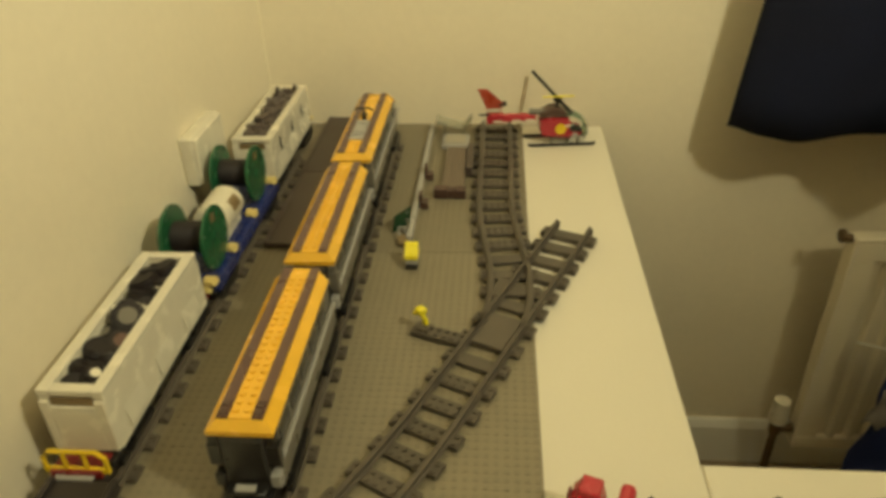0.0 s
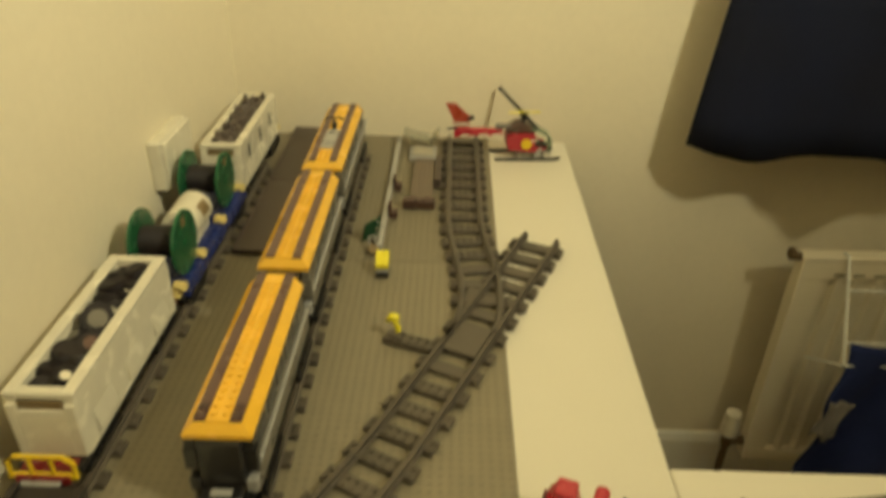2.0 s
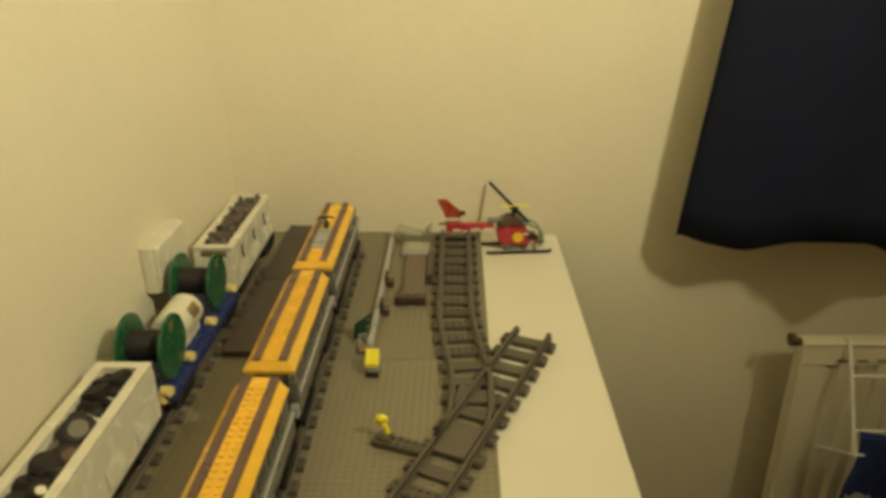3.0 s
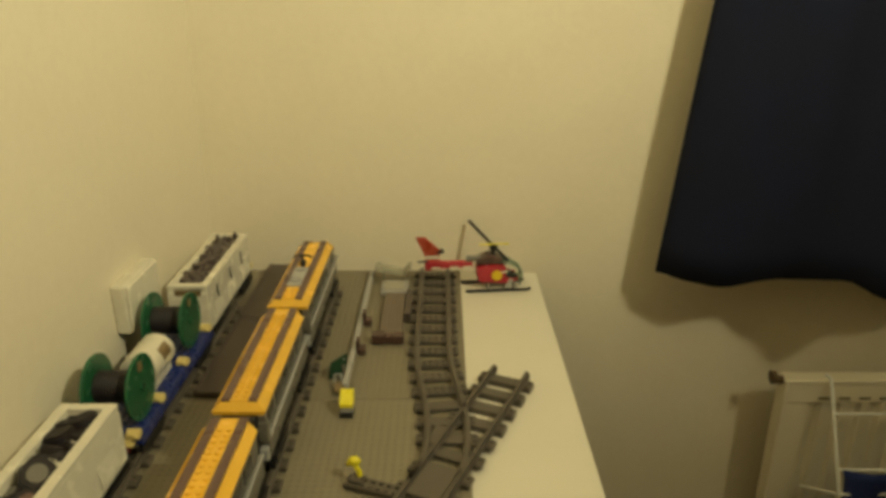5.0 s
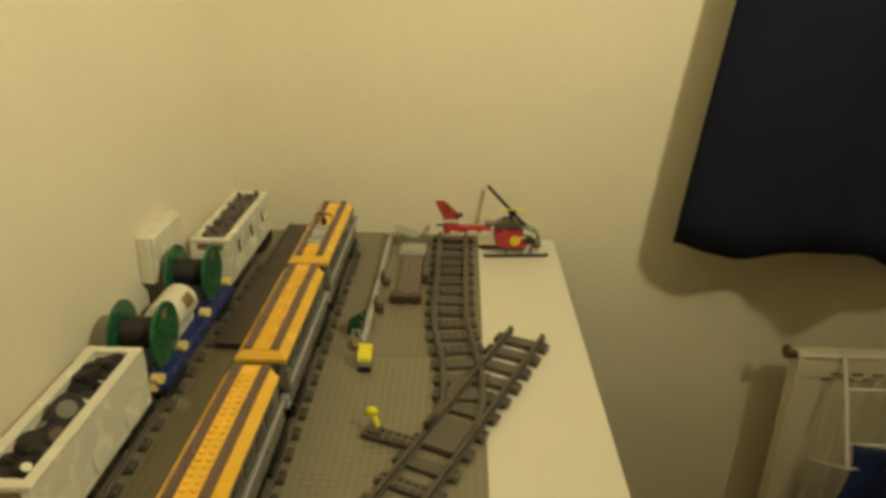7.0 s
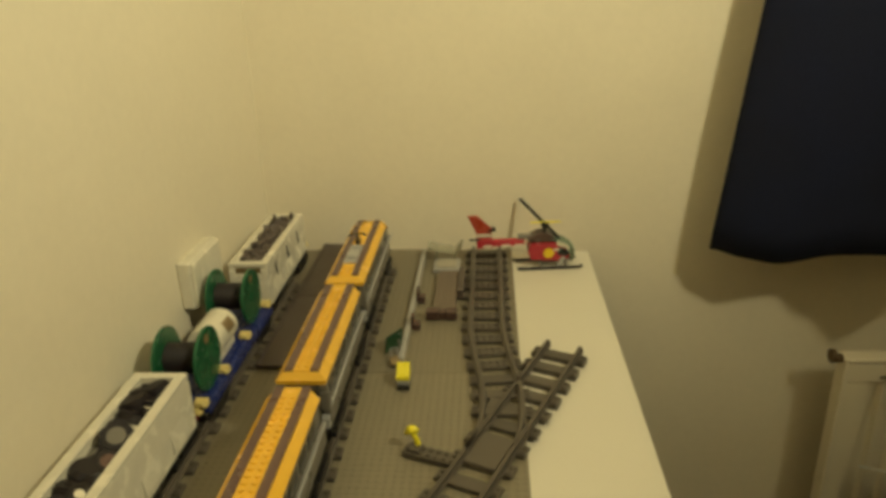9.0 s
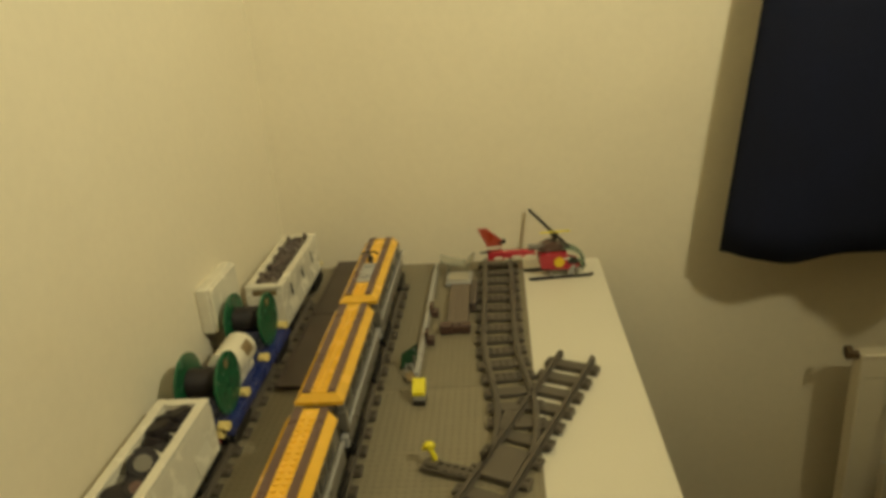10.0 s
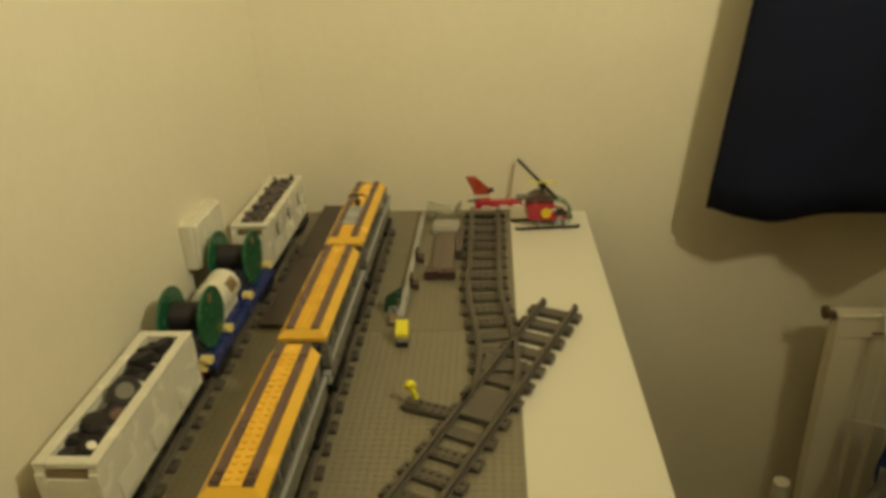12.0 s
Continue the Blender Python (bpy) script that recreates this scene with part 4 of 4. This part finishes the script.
# ---------------------------------------------------------------- platform furniture
def on_plate(name, label, category, x, y, turn=0.0, group=""):
    return thing(name, label, category, (x, y, ZT), turn, group)


fe = on_plate("platform_barrier", "long light grey barrier strip along the platform", "barrier", -0.1400, 0.40)
part("rail_strip", box(B(), -0.0032, 0.0032, 0.0, 0.345, 0.0, 0.0088, 0.0007), LIGHTP, fe)
part("foot_strip", box(B(), -0.0062, 0.0062, 0.0, 0.345, 0.0, 0.0022, 0.0004), PLATE, fe)
for y in (0.490, 0.570):
    b = on_plate("brown_seat", "dark brown block seat beside the grey barrier strip", "seat", -0.1312, y, 0, "brown seats")
    part("seat", box(B(), -0.0055, 0.0060, -0.007, 0.007, 0, 0.0085, 0.0006), BROWNDARK, b)
    part("backrest", box(B(), -0.0055, -0.0015, -0.007, 0.007, 0.0085, 0.0195, 0.0006), BROWNDARK, b)
sg = on_plate("sign_board", "dark green tilted sign board on a grey post", "sign", -0.1495, 0.430, 24)
part("post", cyl(B(), (0.004, 0, 0.008), 0.0022, 0.016, "z", 10), GREYP, sg, smooth=True)
bd = prism(B(), [(-0.0150, 0.0010), (0.0070, 0.0075), (0.0105, 0.0285), (-0.0105, 0.0200)], "y", -0.0034, -0.0012)
bmesh.ops.transform(bd, matrix=pose(0, 0, 0, -12, 0, 0), verts=bd.verts[:])
part("board", bd, DARKGREEN, sg, "dark green board")
part("board_mark", box(B(), 0.0040, 0.0070, -0.0038, -0.0033, 0.0215, 0.0230, 0, pose(0, 0, 0, -12, 0, 0)), LIGHTP, sg, "pale mark")
part("base", box(B(), -0.004, 0.012, -0.004, 0.004, 0, 0.0032, 0.0005), GREYP, sg)
yb = on_plate("ticket_box", "yellow topped box on a black base", "box", -0.1318, 0.352)
part("base", box(B(), -0.0068, 0.0068, -0.007, 0.011, 0, 0.0040, 0.0005), BLACKP, yb, "black base")
part("cabinet", box(B(), -0.0068, 0.0068, -0.004, 0.011, 0.0041, 0.0105, 0.0006), LIGHTP, yb, "light grey cabinet")
bm = B()
prism(bm, [(-0.0045, 0.0106), (0.0115, 0.0106), (0.0115, 0.0250), (0.008, 0.0250), (-0.0045, 0.0150)], "x", -0.0072, 0.0072)
part("hood", bm, LEMON, yb, "lemon yellow hood")
hp = on_plate("handcart", "grey and tan handcart beside the sign board", "cart", -0.1465, 0.398, 12)
part("bed", box(B(), -0.006, 0.006, -0.008, 0.010, 0.0040, 0.0062, 0.0005), STICKER, hp)
part("wheel", cyl(B(), (0, 0.004, 0.0030), 0.0030, 0.013, "x", 12), GREYP, hp, smooth=True)
part("handle", tube(B(), [(-0.004, 0.010, 0.006), (-0.004, 0.016, 0.014), (0.004, 0.016, 0.014), (0.004, 0.010, 0.006)], 0.0011), LIGHTP, hp, smooth=True)
RAMP = plastic("ramp_grey_plastic", (0.14, 0.105, 0.08), 0.4)
cr = on_plate("loading_ramp", "low brown-grey loading ramp with a dark front block", "ramp", -0.0985, 0.515)
part("slab", box(B(), -0.0130, 0.0165, 0.010, 0.140, 0, 0.0085, 0.0008), RAMP, cr)
for k in range(3):
    x = -0.0080 + k * 0.0097
    part("plank", box(B(), x - 0.0047, x + 0.0047, 0.012, 0.138, 0.0085, 0.0094, 0.0003), RAMP, cr)
fb = box(B(), -0.0215, -0.0040, -0.004, 0.0095, 0, 0.0130, 0.0010)
box(fb, 0.0050, 0.0200, -0.004, 0.0095, 0, 0.0120, 0.0010)
box(fb, -0.0040, 0.0050, -0.002, 0.0090, 0, 0.0105, 0.0008)
part("front_block", fb, BROWNDARK, cr, "dark brown front block")
part("post", box(B(), 0.0175, 0.0265, 0.060, 0.142, 0, 0.0140, 0.0010), DARKPLATE, cr, "dark side block")
WORN = plastic("worn_white_plastic", (0.42, 0.38, 0.30), 0.4)
wtile = on_plate("white_slab", "small white slab behind the loading ramp", "slab", -0.1010, 0.680)
part("tile", box(B(), -0.0200, 0.0200, -0.014, 0.030, 0, 0.0060, 0.0006), LIGHTP, wtile)
part("top_tile", box(B(), -0.0150, 0.0150, -0.008, 0.020, 0.0060, 0.0085, 0.0006), WORN, wtile, "pale top tile")

# ---------------------------------------------------------------- scooter
sc = thing("toy_scooter", "red toy scooter standing on the white desk", "toy scooter", (0.0455, 0.0205, T), -20)
sc.scale = (1.02, 1.30, 1.36)
part("wheel", cyl(B(), (-0.021, 0, 0.0075), 0.0075, 0.0055, "y", 20), RUBBER, sc, "black tyre", True)
bm = B()
prism(bm, [(-0.029, 0.010), (-0.012, 0.006), (0.012, 0.006), (0.014, 0.010), (-0.006, 0.012), (-0.008, 0.020), (-0.011, 0.026), (-0.024, 0.027), (-0.031, 0.018)], "y", -0.0085, 0.0085)
bmesh.ops.bevel(bm, geom=bm.edges[:], offset=0.0015, segments=2, affect="EDGES")
part("body", bm, REDP, sc, smooth=True)
part("seat", box(B(), -0.0245, -0.0095, -0.0065, 0.0065, 0.0262, 0.0300, 0.0012), REDP, sc, smooth=True)
bm = B()
prism(bm, [(0.0035, 0.007), (0.0130, 0.007), (0.0120, 0.028), (0.0095, 0.0305), (0.0035, 0.0305), (0.0015, 0.028)], "y", -0.0090, 0.0080)
bmesh.ops.bevel(bm, geom=bm.edges[:], offset=0.0010, segments=2, affect="EDGES")
part("leg_shield", bm, REDP, sc, smooth=True)
# thin black sheet over the footwell floor
part("footwell_mat", box(B(), -0.0075, 0.0012, -0.0066, 0.0066, 0.0118, 0.0130, 0.0004), BLACKP, sc, "black footwell floor")
# no hollow here: a thin black panel paints the shade of the side recess
part("side_recess", box(B(), -0.0215, -0.0050, -0.0094, -0.0082, 0.0125, 0.0205, 0.0004), BLACKP, sc, "recess in the side, shade painted black")
# the steered front end: fork, wheel, lamp and bar share one turned frame
STEER = pose(0.0165, -0.0045, 0, 0, 0, -38)
bm = B()
prism(bm, [(-0.0050, 0.008), (0.0085, 0.0075), (0.0075, 0.0165), (0.0025, 0.0185), (0.0012, 0.027), (-0.0035, 0.027)], "y", -0.0040, 0.0040)
bmesh.ops.bevel(bm, geom=bm.edges[:], offset=0.0008, segments=1, affect="EDGES")
bmesh.ops.transform(bm, matrix=STEER, verts=bm.verts[:])
part("front_fork", bm, REDP, sc, smooth=True)
bm = cyl(B(), (0.0030, 0, 0.0068), 0.0068, 0.0058, "y", 20)
bmesh.ops.transform(bm, matrix=STEER, verts=bm.verts[:])
part("wheel", bm, RUBBER, sc, "black tyre", True)
bm = cyl(B(), (0.0025, 0, 0.0225), 0.0028, 0.003, "x", 12)
bmesh.ops.transform(bm, matrix=STEER, verts=bm.verts[:])
part("head_lamp", bm, WHITEP, sc, "clear head lamp", True)
bm = tube(B(), [(-0.0020, -0.0070, 0.0285), (0.0, -0.003, 0.0275), (0.0, 0.004, 0.0275), (-0.0010, 0.0110, 0.0285)], 0.0015)
bmesh.ops.transform(bm, matrix=STEER, verts=bm.verts[:])
part("handlebar", bm, BLACKP, sc, "black handlebar", True)
part("rear_lamp", box(B(), -0.0325, -0.0305, -0.003, 0.003, 0.017, 0.021, 0.0005), DARKRED, sc)

# ---------------------------------------------------------------- green buggy
gb = thing("toy_buggy", "green toy buggy with a white plate on the desk", "toy car", (0.0150, -0.0800, T), 1)
gb.scale = (0.93, 1, 1)
for x, y, r in ((-0.036, -0.012, 0.0125), (-0.036, 0.014, 0.0115), (0.038, 0.020, 0.0115), (0.036, -0.055, 0.0125)):
    w = cyl(B(), (x, y, r), r, 0.0085, "x", 22)
    ty = part("wheel", w, RUBBER, gb, "black tyre", True)
    part("hub", cyl(B(), (x + math.copysign(0.0046, x), y, r), r * 0.5, 0.001, "x", 14), LIGHTP, ty, smooth=True)
bm = B()
prism(bm, [(-0.028, 0.010), (0.028, 0.010), (0.031, 0.020), (0.028, 0.025), (0.010, 0.027), (-0.006, 0.031), (-0.022, 0.029), (-0.031, 0.021)], "y", -0.050, 0.014)
bmesh.ops.bevel(bm, geom=bm.edges[:], offset=0.0030, segments=3, affect="EDGES")
part("body", bm, GREENP, gb, "green moulded body", True)
part("axle", cyl(B(), (0, 0.018, 0.0115), 0.002, 0.074, "x", 8), BLACKP, gb)
part("white_plate", box(B(), -0.019, 0.023, -0.026, -0.010, 0.0300, 0.0345, 0.0010), WHITEP, gb, "white plate across the top")
part("plate_lip", box(B(), -0.019, 0.023, -0.0128, -0.0100, 0.0340, 0.0372, 0.0008), WHITEP, gb, "raised white lip")
part("ornament", ball(B(), (0.000, -0.004, 0.0325), 0.0058, 1.2, 0.9, 0.6), CREAM, gb, "tan ornament", True)

# ---------------------------------------------------------------- loose track and plate on the side desk
def loose_track(x, y, turn, n, z=0.0):
    t = thing("loose_track", "loose dark grey toy track piece on the side desk", "toy track", (x, y, T + z), turn, "loose tracks")
    for d in (-0.0205, 0.0205):
        bm = B()
        prism(bm, [(d - 0.0042, 0.0036), (d + 0.0042, 0.0036), (d + 0.0022, 0.0058), (d + 0.0022, 0.0102), (d - 0.0022, 0.0102), (d - 0.0022, 0.0058)], "y", 0, n * PITCH)
        part("rail", bm, TRACK, t)
    for i in range(n):
        o = new("tie", TIE)
        o.parent = t
        o.location = (0, (i + 0.5) * PITCH, 0)
    part("bed", box(B(), -0.017, 0.017, 0.002, n * PITCH - 0.002, 0.0004, 0.0030), DARKPLATE, t, "dark infill")
    # lighter grey bars, added as painted reflections between the rails
    for yy in (0.018, 0.070):
        part("tile", box(B(), -0.0150, 0.0150, yy, yy + 0.011, 0.0030, 0.0058, 0.0005), GREYP, t, "grey bar painting a reflection")
    for dx in (-0.02, 0.02):
        part("joint_clip", box(B(), dx - 0.003, dx + 0.003, n * PITCH - 0.003, n * PITCH + 0.006, 0.0008, 0.0085, 0.0006), TRACK, t)
    return t


loose_track(0.101, -0.067, -58.5, 4)
loose_track(0.143, -0.135, -58.5, 4)
pp = thing("grey_plate", "large dark grey plate lying on the loose track", "plate", (0.1830, 0.0380, T + 0.0103), 9)
part("sheet", box(B(), 0.0, 0.192, -0.192, 0.0, 0, 0.0032, 0.0004), GREYP, pp)
for (x, y, tn) in ((0.1695, 0.0508, 20),):
    bt = thing("loose_bit", "small grey plastic bit lying on the side desk", "plastic part", (x, y, T), tn, "loose bits")
    part("block", box(B(), -0.0045, 0.0045, -0.002, 0.002, 0, 0.0032, 0.0005), GREYP, bt)
    part("stud", cyl(B(), (0, 0, 0.0038), 0.002, 0.0014, "z", 8), GREYP, bt)

# thin clear canopy standing over the white slab
cn = on_plate("clear_canopy", "thin clear plastic canopy standing behind the loading ramp", "canopy", -0.1050, 0.715)
for (pts, nm) in (([(-0.0267, 0.0258), (-0.0250, 0.0275), (-0.0130, 0.0225), (0.0130, 0.0170), (0.0130, 0.0155), (-0.0135, 0.0205), (-0.0245, 0.0250)], "canopy_top"),
                  ([(0.0130, 0.0000), (0.0145, 0.0000), (0.0170, 0.0150), (0.0275, 0.0280), (0.0262, 0.0290), (0.0150, 0.0160)], "side_fin"),
                  ([(-0.0150, 0.0000), (-0.0135, 0.0000), (-0.0125, 0.0210), (-0.0142, 0.0210)], "side_panel")):
    bm = B()
    prism(bm, pts, "y", -0.012, 0.018)
    part(nm, bm, CLEAR, cn)
